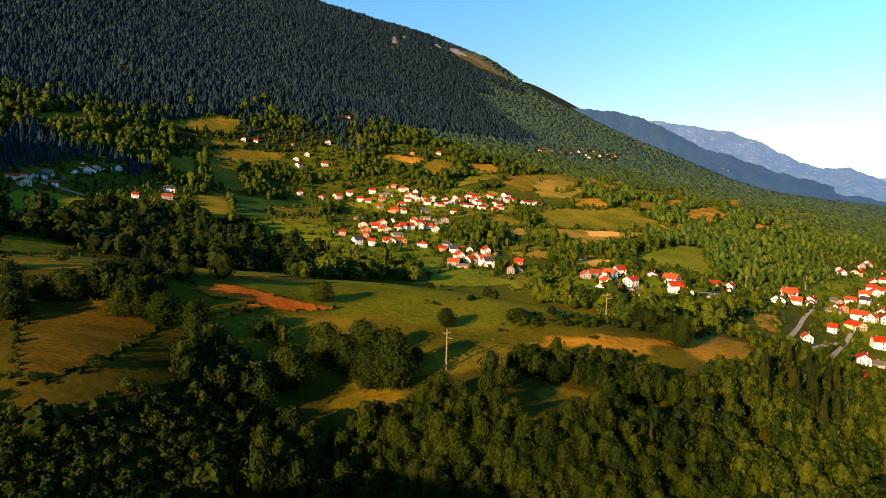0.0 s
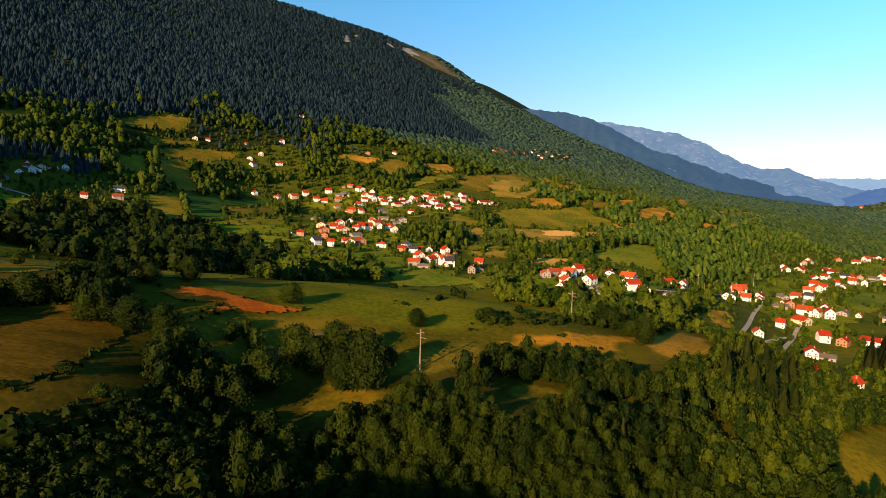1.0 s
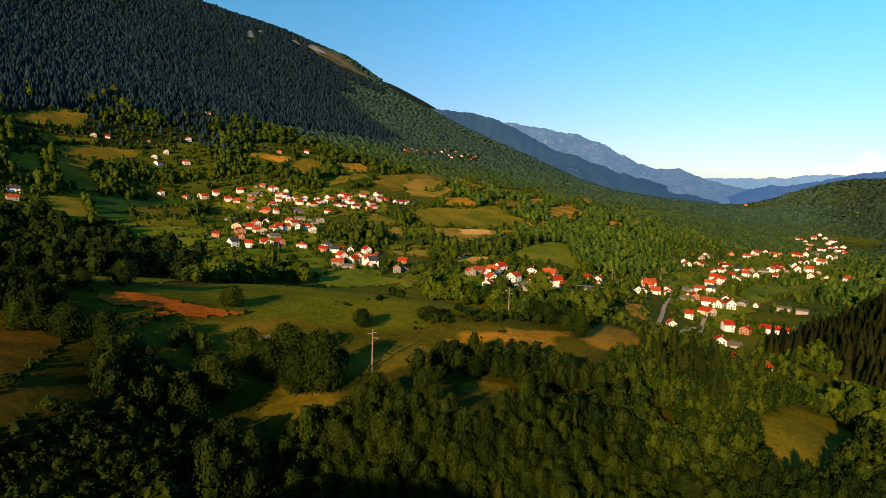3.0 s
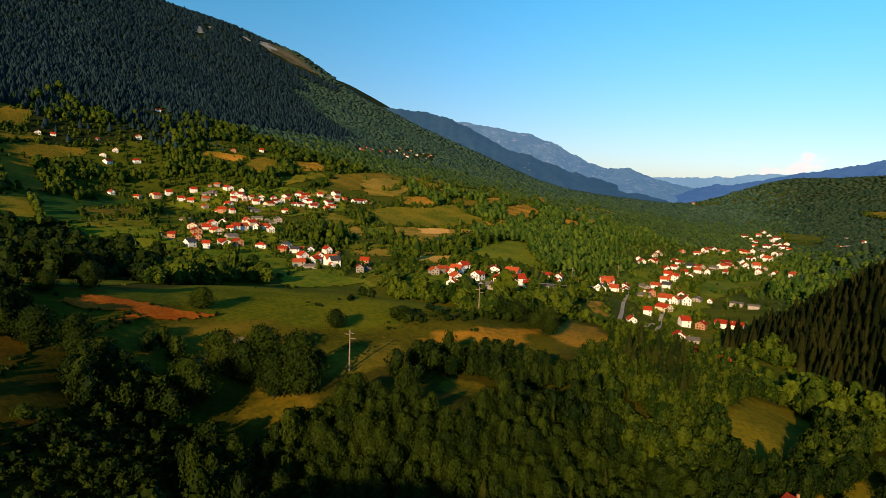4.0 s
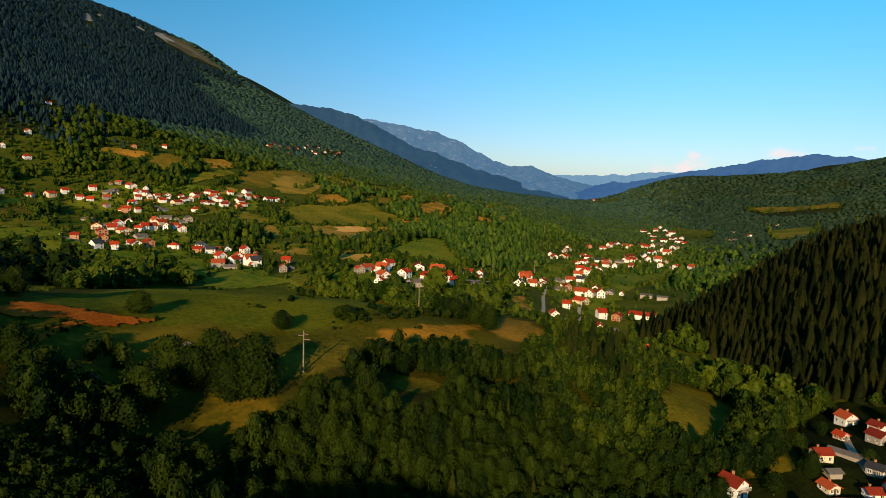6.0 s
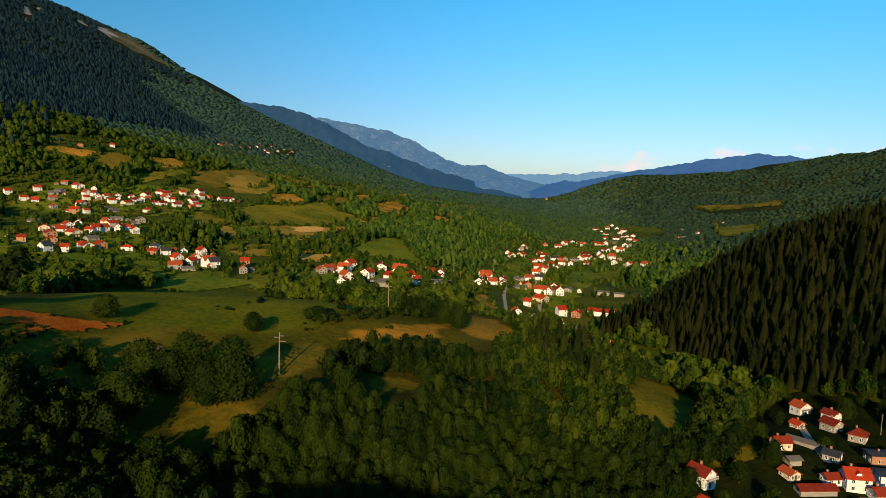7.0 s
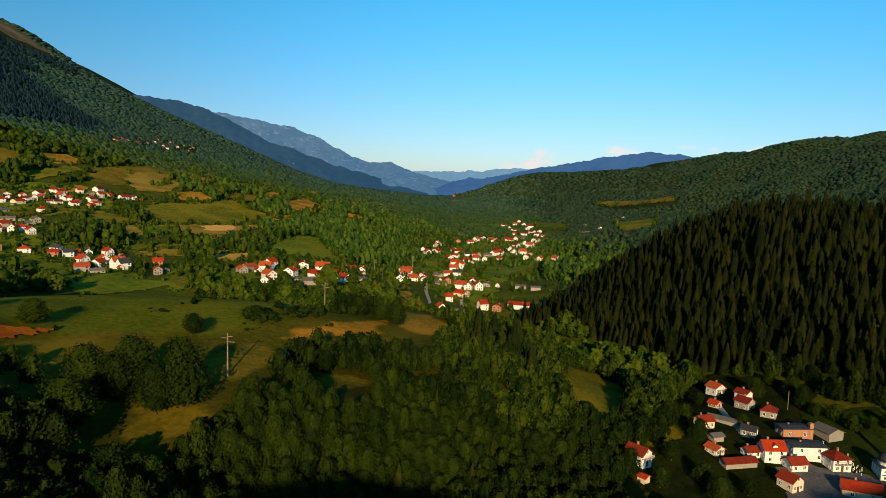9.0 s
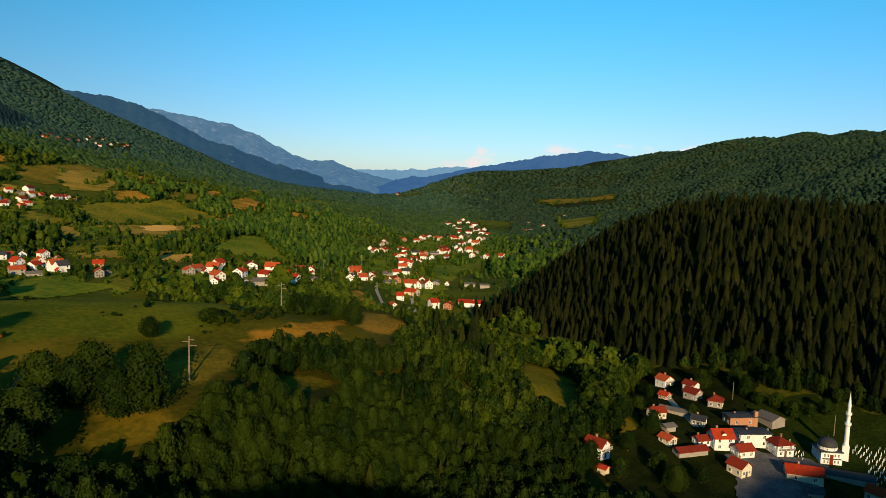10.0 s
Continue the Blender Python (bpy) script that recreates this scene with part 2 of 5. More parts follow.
KNOLLS_C = (
    (18, 154, -8.5, 17),
    (62, 154, -7.2, 17),
    (-4, 132, -6.4, 17),
    (40, 110, -5.7, 17),
    (18, 132, -5.9, 17),
    (-4, 176, 3.8, 17),
    (62, 132, -4.7, 17),
    (18, 110, -4.2, 17),
    (128, 176, -4.8, 17),
    (40, 132, -4.3, 17),
    (-4, 154, -4.3, 17),
    (-4, 110, -4.1, 17),
    (128, 242, -3.4, 17),
    (84, 176, 4.2, 17),
    (40, 154, -3.7, 17),
    (62, 110, -3.9, 17),
    (-26, 154, -3.0, 17),
    (128, 198, -3.1, 17),
    (40, 176, 2.5, 17),
    (18, 176, 2.7, 17),
    (150, 198, -2.3, 17),
    (84, 198, 1.2, 17),
    (62, 176, -1.7, 17),
    (106, 242, -1.8, 17),
    (-26, 132, -1.8, 17),
    (84, 132, -1.7, 17),
    (84, 154, -1.9, 17),
    (-4, 198, -0.9, 17),
    (106, 154, 1.6, 17),
    (150, 176, -1.0, 17),
    (-26, 176, -0.6, 17),
    (128, 220, -2.4, 17),
    (172, 220, -1.4, 17),
    (172, 198, -1.5, 17),
    (-70, 132, -1.5, 17),
    (-26, 110, -1.2, 17),
    (18, 198, -1.2, 17),
    (106, 176, 0.6, 17),
)
CONIFER_RISE = (
    (385, 275, 13, 62),
    (440, 335, 17, 62),
    (470, 205, 14, 70),
    (345, 330, 7, 38),
)
FAR_AND_SHADE_HILLS = (
    (170, 3150, 14, 260),
    (2050, 1950, 95, 300),
    (2500, 1350, 10, 380),
    (1500, 650, -30, 260),
    (2000, 1000, -35, 300),
    (1250, 950, -22, 220),
    # unseen bumps behind the camera, added to throw shade on foreground and village
    (-282, -76, 36, 36),
    (-226, -118, 80, 36),
    (-178, -154, 70, 36),
    (-138, -184, 51, 36),
    (-102, -211, 51, 36),
    (-70, -235, 59.5, 36),
    (-38, -259, 44.5, 36),
    (-2, -286, 61, 36),
    # unseen hill west of the view, added to shade the western hamlet
    (-500, 440, 105, 70),
    (250, 3300, -22, 420),
    (335, 3225, 24, 110),
    (760, 4250, -30, 480),
    (1930, 2080, 38, 130),
    (2200, 1800, -22, 110),
    (3300, 2300, -30, 600),
    (2700, 1150, 17, 250),
)


def land(x, y):
    """Height of the ground at (x, y); works on numbers and on arrays."""
    x, y = np.asarray(x, float), np.asarray(y, float)
    u, v = .65 * x + .76 * y, -.76 * x + .65 * y
    bend = np.minimum(.26 * np.maximum(u - 2500, 0), .85 * np.maximum(v, 0))
    z = valley_profile(v - bend)
    for cx, cy, height, radius in KNOLLS_A + KNOLLS_B + KNOLLS_C + CONIFER_RISE + FAR_AND_SHADE_HILLS:
        z = z + bump(x, y, cx, cy, height, radius)
    far = np.clip((np.hypot(x, y) - 950) / 500, 0, 1) * (np.clip((-v - 250) / 250, 0, 1) + .4 * np.clip((v - 750) / 300, 0, 1))
    return z + 13 * far * (np.sin(u / 95 + 1.6 * np.sin(v / 170)) + .6 * np.sin(u / 43 + v / 90 + 2 * np.sin(v / 120)))


def ground_z(x, y):
    return float(land(x, y))


CENTRE = (-45.0, 8.0)


def mesh_of(name, verts, faces, mat, smooth=False, tint=None):
    """A mesh from arrays: verts (n, 3), faces (m, k)."""
    verts, faces = np.asarray(verts, np.float32), np.asarray(faces, np.int32)
    me = bpy.data.meshes.new(name)
    count, corners = faces.shape
    me.vertices.add(len(verts)), me.loops.add(count * corners), me.polygons.add(count)
    me.vertices.foreach_set("co", verts.ravel())
    me.loops.foreach_set("vertex_index", faces.ravel())
    me.polygons.foreach_set("loop_start", np.arange(0, count * corners, corners, dtype=np.int32))
    me.polygons.foreach_set("loop_total", np.full(count, corners, np.int32))
    me.polygons.foreach_set("use_smooth", np.full(count, smooth, bool))
    if tint is not None:
        me.attributes.new("tint", "FLOAT", "POINT").data.foreach_set("value", np.asarray(tint, np.float32))
    me.update(calc_edges=True)
    me.materials.append(mat)
    return me


def polar_sheet(angles, radii):
    """A sheet of ground round the centre: one vertex for each heading and distance."""
    a, r = np.meshgrid(np.radians(angles), radii, indexing="ij")
    x, y = CENTRE[0] + r * np.sin(a), CENTRE[1] + r * np.cos(a)
    verts = np.stack([x, y, land(x, y)], -1).reshape(-1, 3)
    rows, cols = len(angles), len(radii)
    i, j = np.meshgrid(np.arange(rows - 1), np.arange(cols - 1), indexing="ij")
    k = (i * cols + j).ravel()
    return verts, np.stack([k, k + 1, k + cols + 1, k + cols], -1)


def inside(px, py, polygon):
    """Which of the points lie in the polygon."""
    res = np.zeros(np.shape(px), bool)
    for (x0, y0), (x1, y1) in zip(polygon, polygon[1:] + polygon[:1]):
        if y0 != y1:
            res ^= ((y0 > py) != (y1 > py)) & (px < (x1 - x0) * (py - y0) / (y1 - y0) + x0)
    return res


def wobble(x, y, size):
    """A cheap smooth unevenness between -1 and 1."""
    x, y = np.asarray(x) / size, np.asarray(y) / size
    return (np.sin(x * 1.7 + 2.1 * np.sin(y * 1.3)) + np.sin(y * 2.3 + 1.9 * np.sin(x * 1.1 + 2)) + .6 * np.sin(4.1 * x + 3.7 * y)) / 2.6


# grass covers of the near meadows: colour, width of the soft border, outline
COVERS = (
    ((0.072, 0.066, 0.0045), 9, [(-100, 225), (-40, 300), (30, 440), (100, 400), (150, 330), (150, 262), (110, 240), (60, 236), (20, 226), (-10, 205), (-48, 200), (-80, 205)]),
    ((0.050, 0.040, 0.0040), 3, [(-98, 150), (-86, 165), (-81, 188), (-74, 190), (-73, 181), (-80, 159), (-86, 151), (-94, 143)]),
    ((0.050, 0.034, 0.0040), 5, [(-130, 95), (-104, 138), (-93, 141), (-84, 152), (-76, 162), (-55, 177), (-42, 180), (-48, 152), (-36, 100), (-60, 80)]),
    ((0.093, 0.102, 0.0052), 7, [(-75, 243), (-61, 276), (-50, 297), (-30, 420), (60, 420), (98, 383), (70, 294), (59, 277), (34, 269), (27, 254), (7, 242), (-22, 249), (-40, 243), (-53, 251)]),
    ((0.125, 0.096, 0.0080), 6, [(-74, 206), (-60, 226), (-40, 242), (-22, 248), (-31, 236), (-45, 218), (-56, 202)]),
    ((0.300, 0.145, 0.0120), 3, [(30, 243), (41, 249), (62, 259), (76, 261), (94, 270), (83, 255), (73, 245), (65, 248), (51, 244), (42, 243)]),
    ((0.280, 0.150, 0.0130), 4, [(94, 270), (116, 287), (128, 306), (136, 298), (132, 269), (124, 258), (110, 252), (98, 251)]),
    ((0.125, 0.090, 0.0070), 3, [(-34, 192), (-26, 203), (-19, 203), (-13, 196), (-15, 189), (-21, 185), (-30, 185)]),
    ((0.150, 0.110, 0.0090), 4, [(-8, 207), (-6, 216), (6, 228), (19, 240), (24, 231), (16, 217), (6, 209)]),
    ((0.130, 0.100, 0.0080), 2, [(31, 212), (44, 214), (49, 209), (34, 196), (26, 199)]),
    ((0.135, 0.112, 0.0075), 4, [(181, 234), (202, 233), (196, 212), (172, 196), (148, 178), (134, 177), (129, 190), (138, 201), (160, 218)]),
    ((0.125, 0.100, 0.0070), 4, [(152, 168), (157, 156), (145, 143), (130, 146), (136, 160), (146, 170)]),
)
headings = np.r_[np.arange(-46, 82, 0.38), np.linspace(82, 314, 48)]
distances = np.r_[0.0, np.geomspace(25, 125, 24), np.arange(127, 330, 1.5), np.geomspace(332, 4880, 190)]
sheet, sheet_faces = polar_sheet(headings, distances)
cover = np.tile(np.array((0.062, 0.076, 0.0065)), (len(sheet), 1))
span = np.hypot(sheet[:, 0] - CENTRE[0], sheet[:, 1] - CENTRE[1])
cover += np.clip((380 - span) / 120, 0, 1)[:, None] * np.array((-0.014, -0.032, -0.0025))
around = np.nonzero(span < 470)[0]
gx, gy = sheet[around, 0], sheet[around, 1]
gx, gy = gx + 2.2 * wobble(gx, gy, 9) + 1.2 * wobble(gy, gx, 3.1), gy + 2.2 * wobble(gy + 40, gx, 9) + 1.2 * wobble(gx, gy + 70, 3.1)
for colour, soft, outline in COVERS:
    far_off = np.full(len(gx), 9e9)
    for (x0, y0), (x1, y1) in zip(outline, outline[1:] + outline[:1]):
        t = np.clip(((gx - x0) * (x1 - x0) + (gy - y0) * (y1 - y0)) / ((x1 - x0) ** 2 + (y1 - y0) ** 2), 0, 1)
        far_off = np.minimum(far_off, np.hypot(gx - x0 - t * (x1 - x0), gy - y0 - t * (y1 - y0)))
    w = np.clip(.5 + np.where(inside(gx, gy, outline), far_off, -far_off) / soft, 0, 1)[:, None]
    w = w * w * (3 - 2 * w)
    cover[around] = cover[around] * (1 - w) + np.array(colour) * w
ground = new("ground", mesh_of("ground", sheet, sheet_faces, GROUND, True))
ground.data.attributes.new("cover", "FLOAT_VECTOR", "POINT").data.foreach_set("vector", cover.astype(np.float32).ravel())
wx, wy = np.array([(c[0], c[1]) for c in (p.center for p in ground.data.polygons)]).T
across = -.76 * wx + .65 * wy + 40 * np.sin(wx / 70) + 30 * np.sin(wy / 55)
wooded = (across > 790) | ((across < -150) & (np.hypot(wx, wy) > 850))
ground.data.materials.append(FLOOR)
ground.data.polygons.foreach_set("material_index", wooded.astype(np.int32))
tagged(ground, "rough grass and scrub ground of a mountain valley", "ground", kind="structure")


def drape(name, polygon, mat, lift=0.0):
    """A patch of land cover that lies on the ground, with a ragged border."""
    for _ in range(1):
        polygon = [(a[0] * f + c[0] * (1 - f), a[1] * f + c[1] * (1 - f)) for a, c in zip(polygon, polygon[1:] + polygon[:1]) for f in (.95, .05)]
    pts = np.array(polygon, float)
    far = np.hypot(pts[:, 0] - CENTRE[0], pts[:, 1] - CENTRE[1]).mean()
    step = max(0.45, far * 0.003)
    xs, ys = np.arange(pts[:, 0].min() - step, pts[:, 0].max() + 2 * step, step), np.arange(pts[:, 1].min() - step, pts[:, 1].max() + 2 * step, step)
    gx, gy = np.meshgrid(xs, ys, indexing="ij")
    mx, my = gx[:-1, :-1] + step / 2, gy[:-1, :-1] + step / 2
    keep = inside(mx + 1.5 * step * wobble(mx, my, 4 * step), my + 1.5 * step * wobble(my, mx + 50, 4 * step), polygon).ravel()
    cols = len(ys)
    i, j = np.meshgrid(np.arange(len(xs) - 1), np.arange(cols - 1), indexing="ij")
    k = (i * cols + j).ravel()[keep]
    faces = np.stack([k, k + cols, k + cols + 1, k + 1], -1)
    used, back = np.unique(faces, return_inverse=True)
    flat = np.stack([gx, gy], -1).reshape(-1, 2)
    rim = used[np.bincount(back.ravel()) < 4]
    bent = flat[rim] + 1.5 * step * np.stack([wobble(*flat[rim].T, 4 * step), wobble(flat[rim, 1], flat[rim, 0] + 50, 4 * step)], -1)
    best, pull = np.full(len(rim), 9e9), np.zeros((len(rim), 2))
    for a, c in zip(pts, np.roll(pts, -1, 0)):
        t = np.clip(((bent - a) @ (c - a)) / max(((c - a) ** 2).sum(), 1e-6), 0, 1)
        off = a + t[:, None] * (c - a) - bent
        d = np.hypot(*off.T)
        pull[d < best], best = off[d < best], np.minimum(d, best)
    near = best < 1.1 * step
    flat[rim[near]] += pull[near]
    verts = np.column_stack([flat, land(*flat.T) + 0.07 + far * 0.0005 + lift])[used]
    return new(name, mesh_of(name, verts, back.reshape(faces.shape), mat, True))


FIELDS = [
    ("dusk", [(-124, 199), (-117, 203), (-103, 208), (-93, 202), (-85, 197), (-84, 191), (-87, 166), (-93, 154), (-98, 150)]),
    ("red", [(-85, 227), (-76, 240), (-61, 244), (-52, 245), (-39, 248), (-54, 234), (-61, 232), (-72, 212), (-73, 214), (-64, 233), (-77, 226)]),
    ("lush", [(-330, 546), (-322, 579), (-289, 586), (-274, 582), (-289, 517), (-300, 493)]),
    ("green", [(-198, 318), (-191, 332), (-166, 329), (-159, 289), (-168, 266)]),
    ("dry", [(-162, 256), (-156, 292), (-138, 325), (-121, 305), (-131, 242), (-152, 238)]),
    ("green2", [(-127, 323), (-98, 342), (-74, 366), (-77, 256), (-95, 237)]),
    ("dry", [(-272, 451), (-277, 500), (-214, 375), (-223, 364)]),
    ("dry", [(-429, 785), (-405, 851), (-392, 823), (-415, 771)]),
    ("dry", [(-344, 942), (-304, 1038), (-272, 1057), (-264, 1006), (-315, 941)]),
    ("dry", [(-368, 810), (-357, 854), (-351, 831)]),
    ("dry", [(-302, 935), (-254, 999), (-250, 981), (-292, 915)]),
    ("dry", [(-307, 852), (-254, 967), (-192, 1017), (-197, 992), (-289, 860)]),
    ("green2", [(-298, 818), (-281, 878), (-255, 797), (-273, 771)]),
    ("dry", [(-269, 881), (-247, 926), (-204, 817), (-224, 744)]),
    ("crop", [(-204, 752), (-187, 830), (-149, 679), (-172, 647)]),
    ("dry", [(-163, 737), (-130, 864), (-113, 743), (-150, 687)]),
    ("crop", [(-179, 820), (-135, 895), (-132, 871), (-167, 748)]),
    ("lush", [(-161, 653), (-96, 743), (-83, 680), (-91, 648), (-142, 617)]),
    ("lush", [(-123, 625), (-85, 644), (-89, 561), (-110, 574)]),
    ("green", [(-101, 914), (-48, 902), (-67, 855), (-102, 858)]),
    ("green", [(-112, 728), (-81, 814), (-65, 729), (-86, 678)]),
    ("lush", [(-15, 585), (20, 602), (55, 564), (47, 460), (16, 456), (-6, 514)]),
    ("lush", [(62, 493), (90, 555), (70, 455), (53, 445)]),
    ("green2", [(-65, 602), (-15, 563), (-24, 526), (-51, 544)]),
    ("dry2", [(-75, 1092), (6, 1115), (-2, 1076), (-48, 1080)]),
    ("dry", [(10, 1119), (44, 1141), (60, 1101), (26, 1037), (7, 1065)]),
    ("dry2", [(78, 1151), (124, 1190), (150, 1157), (93, 1106)]),
    ("dry", [(117, 1042), (146, 1129), (261, 1271), (314, 1269), (230, 1078), (150, 1031)]),
    ("dry2", [(220, 1033), (282, 1068), (285, 1015), (222, 985)]),
    ("dry2", [(318, 1330), (372, 1323), (368, 1201), (313, 1149)]),
    ("green", [(389, 1268), (621, 1649), (479, 1290), (370, 1176)]),
    ("green2", [(151, 920), (208, 969), (253, 979), (318, 1035), (318, 961), (347, 922), (279, 883), (246, 846), (204, 839), (154, 818), (153, 877)]),
    ("tan", [(152, 814), (203, 834), (244, 842), (298, 863), (263, 818), (206, 759), (173, 713), (167, 772), (129, 789)]),
    ("straw", [(201, 826), (249, 859), (239, 809), (195, 780)]),
    ("crop", [(195, 766), (225, 792), (238, 779), (211, 741), (185, 730)]),
    ("dry2", [(418, 1058), (497, 1148), (482, 1042), (423, 972), (394, 996)]),
    ("dry2", [(790, 1710), (819, 1714), (696, 1447), (516, 1160)]),
    ("dry2", [(331, 922), (375, 948), (352, 908), (322, 894)]),
    ("lush", [(250, 711), (295, 769), (325, 764), (283, 670), (260, 577), (250, 604), (224, 620), (204, 652), (219, 689)]),
    ("tan", [(100, 670), (132, 655), (152, 650), (192, 652), (159, 630), (130, 638), (96, 644)]),
    ("green2", [(83, 693), (107, 683), (98, 657), (76, 664)]),
    ("straw2", [(123, 618), (157, 633), (188, 636), (163, 594), (143, 580), (135, 604)]),
    ("tan", [(106, 783), (129, 800), (137, 748), (110, 705), (91, 724)]),
    ("tan", [(201, 1153), (270, 1209), (270, 1123), (223, 1029), (179, 1023), (176, 1070)]),
    ("dry2", [(321, 1237), (364, 1295), (359, 1205), (318, 1150)]),
    ("green2", [(381, 1269), (677, 1735), (435, 1250), (373, 1192)]),
    ("tan", [(223, 969), (250, 1004), (289, 1019), (260, 985)]),
    ("dry", [(486, 663), (586, 710), (557, 685), (472, 628), (386, 539), (391, 552)]),
    ("lush", [(325, 523), (362, 542), (339, 510), (303, 478), (306, 495)]),
    ("lush", [(388, 638), (465, 698), (422, 632), (387, 601), (359, 594)]),
    ("green2", [(434, 583), (564, 654), (624, 669), (516, 578), (413, 529)]),
    ("lush", [(-122, 647), (-97, 682), (-60, 617), (-20, 616), (5, 605), (-20, 549), (-69, 601), (-109, 599)]),
    ("lush", [(0, 465), (25, 535), (46, 488), (68, 470), (41, 454), (2, 436)]),
    ("green2", [(59, 479), (82, 526), (76, 461), (64, 450)]),
    ("dry", [(-10, 590), (18, 576), (51, 570), (44, 546), (8, 553)]),
    ("tan", [(83, 652), (121, 647), (116, 622), (84, 625)]),
    ("dry", [(-162, 725), (-124, 852), (-111, 752), (-153, 691)]),
    ("green2", [(-150, 675), (-110, 741), (-94, 698), (-145, 648)]),
    ("green2", [(-228, 697), (-210, 746), (-178, 643), (-194, 614)]),
    ("bald", [(175, 3179), (255, 3163), (316, 3117), (375, 2914), (335, 2894), (251, 2906), (187, 2924), (157, 2958)]),
    ("rock", [(132, 3070), (174, 3124), (209, 3056), (170, 2953), (144, 2976)]),
    ("rock", [(61, 3032), (85, 3030), (102, 2981), (78, 2961)]),
    ("rock", [(-101, 2509), (-77, 2542), (-86, 2700), (-100, 2685)]),
    ("rock", [(-73, 2740), (-56, 2741), (-61, 2788)]),
    ("lush", [(121, 792), (148, 830), (153, 755), (115, 719)]),
    ("green2", [(86, 681), (136, 687), (131, 663), (85, 657)]),
    ("dry2", [(211, 430), (241, 454), (212, 396), (192, 382)]),
    ("green", [(312, 476), (342, 488), (316, 410), (255, 350), (240, 367)]),
    ("green", [(1286, 1347), (1251, 1185), (1159, 1113), (1169, 1218)]),
    ("dry", [(1607, 1396), (1621, 1128), (1556, 1076), (1526, 1266)]),
    ("green2", [(1280, 1063), (1327, 972), (1101, 831), (1134, 927)]),
    ("green", [(1495, 994), (1494, 874), (1410, 842), (1427, 935)]),
    ("green", [(400, 617), (488, 692), (444, 630), (379, 581)]),
    ("green", [(2666, 3862), (2874, 3960), (2871, 3793), (2800, 3764), (2784, 3919)]),
    ("dry", [(2874, 3960), (3043, 3851), (1627, 2092), (2700, 3572)]),
    ("lush", [(2871, 3793), (1695, 2149), (1602, 2042), (2829, 3616)]),
    ("lawn", [(210, 116), (220, 109), (225, 87), (194, 78), (196, 91), (194, 102), (190, 110)]),
]

FIELD_WORDS = {
    "lush": ("green_meadow", "lush bright green meadow on the slope"),
    "tan": ("stubble_meadow", "tan stubble meadow with streaks of dry grass"),
    "dry": ("dry_meadow", "dry yellow-olive hay meadow on the slope"), "dry2": ("dry_meadow", "scorched orange-brown grass on the slope"),
    "green": ("green_meadow", "mown bright green meadow"), "green2": ("green_meadow", "olive green meadow between the trees"),
    "red": ("ploughed_field", "bare ploughed field of red earth"), "crop": ("crop_field", "dark green field of standing crop"),
    "dusk": ("hay_meadow", "coarse yellow-brown hay meadow with mowing lines"), "scrub": ("scrub_slope", "brown scrubby grass slope"),
    "bald": ("bald_summit", "bald grassy and rocky mountain top"), "rock": ("rock_face", "pale bare limestone rock face"),
    "yard": ("yard", "grey asphalt yard between the village houses"), "lawn": ("lawn", "green lawn behind the mosque, darkened in colour for shade"), "shaded_weeds": ("weedy_ground", "weedy ground round the village houses, shade put into its colour"),
    "straw": ("straw_field", "pale bare straw-coloured field"), "straw2": ("grain_field", "ripe golden grain field"),
}
FIELDS += [
    ("lawn", [(186, 108), (200, 122), (214, 138), (236, 120), (236, 70), (180, 66), (172, 84)]),
    ("shaded_weeds", [(100, 128), (118, 152), (150, 150), (185, 172), (205, 190), (240, 195), (240, 140), (214, 138), (200, 122), (186, 108), (172, 84), (150, 70), (105, 90)]),
    ("yard", [(128, 100), (137, 106), (152, 113), (160, 121), (174, 116), (176, 109), (186, 102), (186, 94), (170, 92), (150, 88)]),
]
# small clearings and hayfields scattered along the mountain's foot
g = np.random.default_rng(15)
for n in range(80):
    u0, v0 = g.uniform(620, 1750), g.uniform(250, 640)
    long, deep, skew = g.uniform(24, 62), g.uniform(14, 32), g.uniform(-14, 14)
    corners = [(-long, -deep), (-long * .2, -deep * g.uniform(.6, 1.2)), (long, -deep * g.uniform(.4, 1)), (long * g.uniform(.7, 1), deep), (0, deep * g.uniform(.5, 1.1)), (-long * g.uniform(.6, 1.1), deep * .7)]
    outline = [(.65 * (u0 + a + skew * c / deep) - .76 * (v0 + c), .76 * (u0 + a + skew * c / deep) + .65 * (v0 + c)) for a, c in corners]
    if not any(inside(np.array([x]), np.array([y]), o)[0] for x, y in outline for _, o in FIELDS[:-3]):
        FIELDS.insert(len(FIELDS) - 3, (("dry", "tan", "green2", "green", "dry2", "tan")[n % 6], outline))
for n, (field_kind, outline) in enumerate(FIELDS):
    name, words = FIELD_WORDS[field_kind]
    tagged(drape(name, outline, FIELD_KINDS[field_kind], 0.003 * n + (.25 if field_kind == "yard" else .2 if field_kind in ("red", "dusk") else 0)), words, "field", kind="structure")

WOOD_FOREGROUND = [(-48, 151), (-32, 168), (-22, 176), (-12, 183), (-4, 189), (10, 182), (20, 176), (27, 175), (43, 186), (57, 193), (70, 195), (82, 189), (87, 178), (91, 165), (91, 150), (88, 138), (76, 113), (-34, 93)]
WOOD_STRIP = [(18, 213), (29, 225), (50, 233), (62, 230), (77, 217), (73, 206), (50, 206), (47, 213), (30, 214)]
GULLY_GAP = [(26, 178), (43, 188), (50, 195), (48, 206), (32, 195)]
SCRUB_BANK = [(18, 246), (40, 258), (62, 267), (92, 280), (74, 290), (44, 276), (24, 262)]
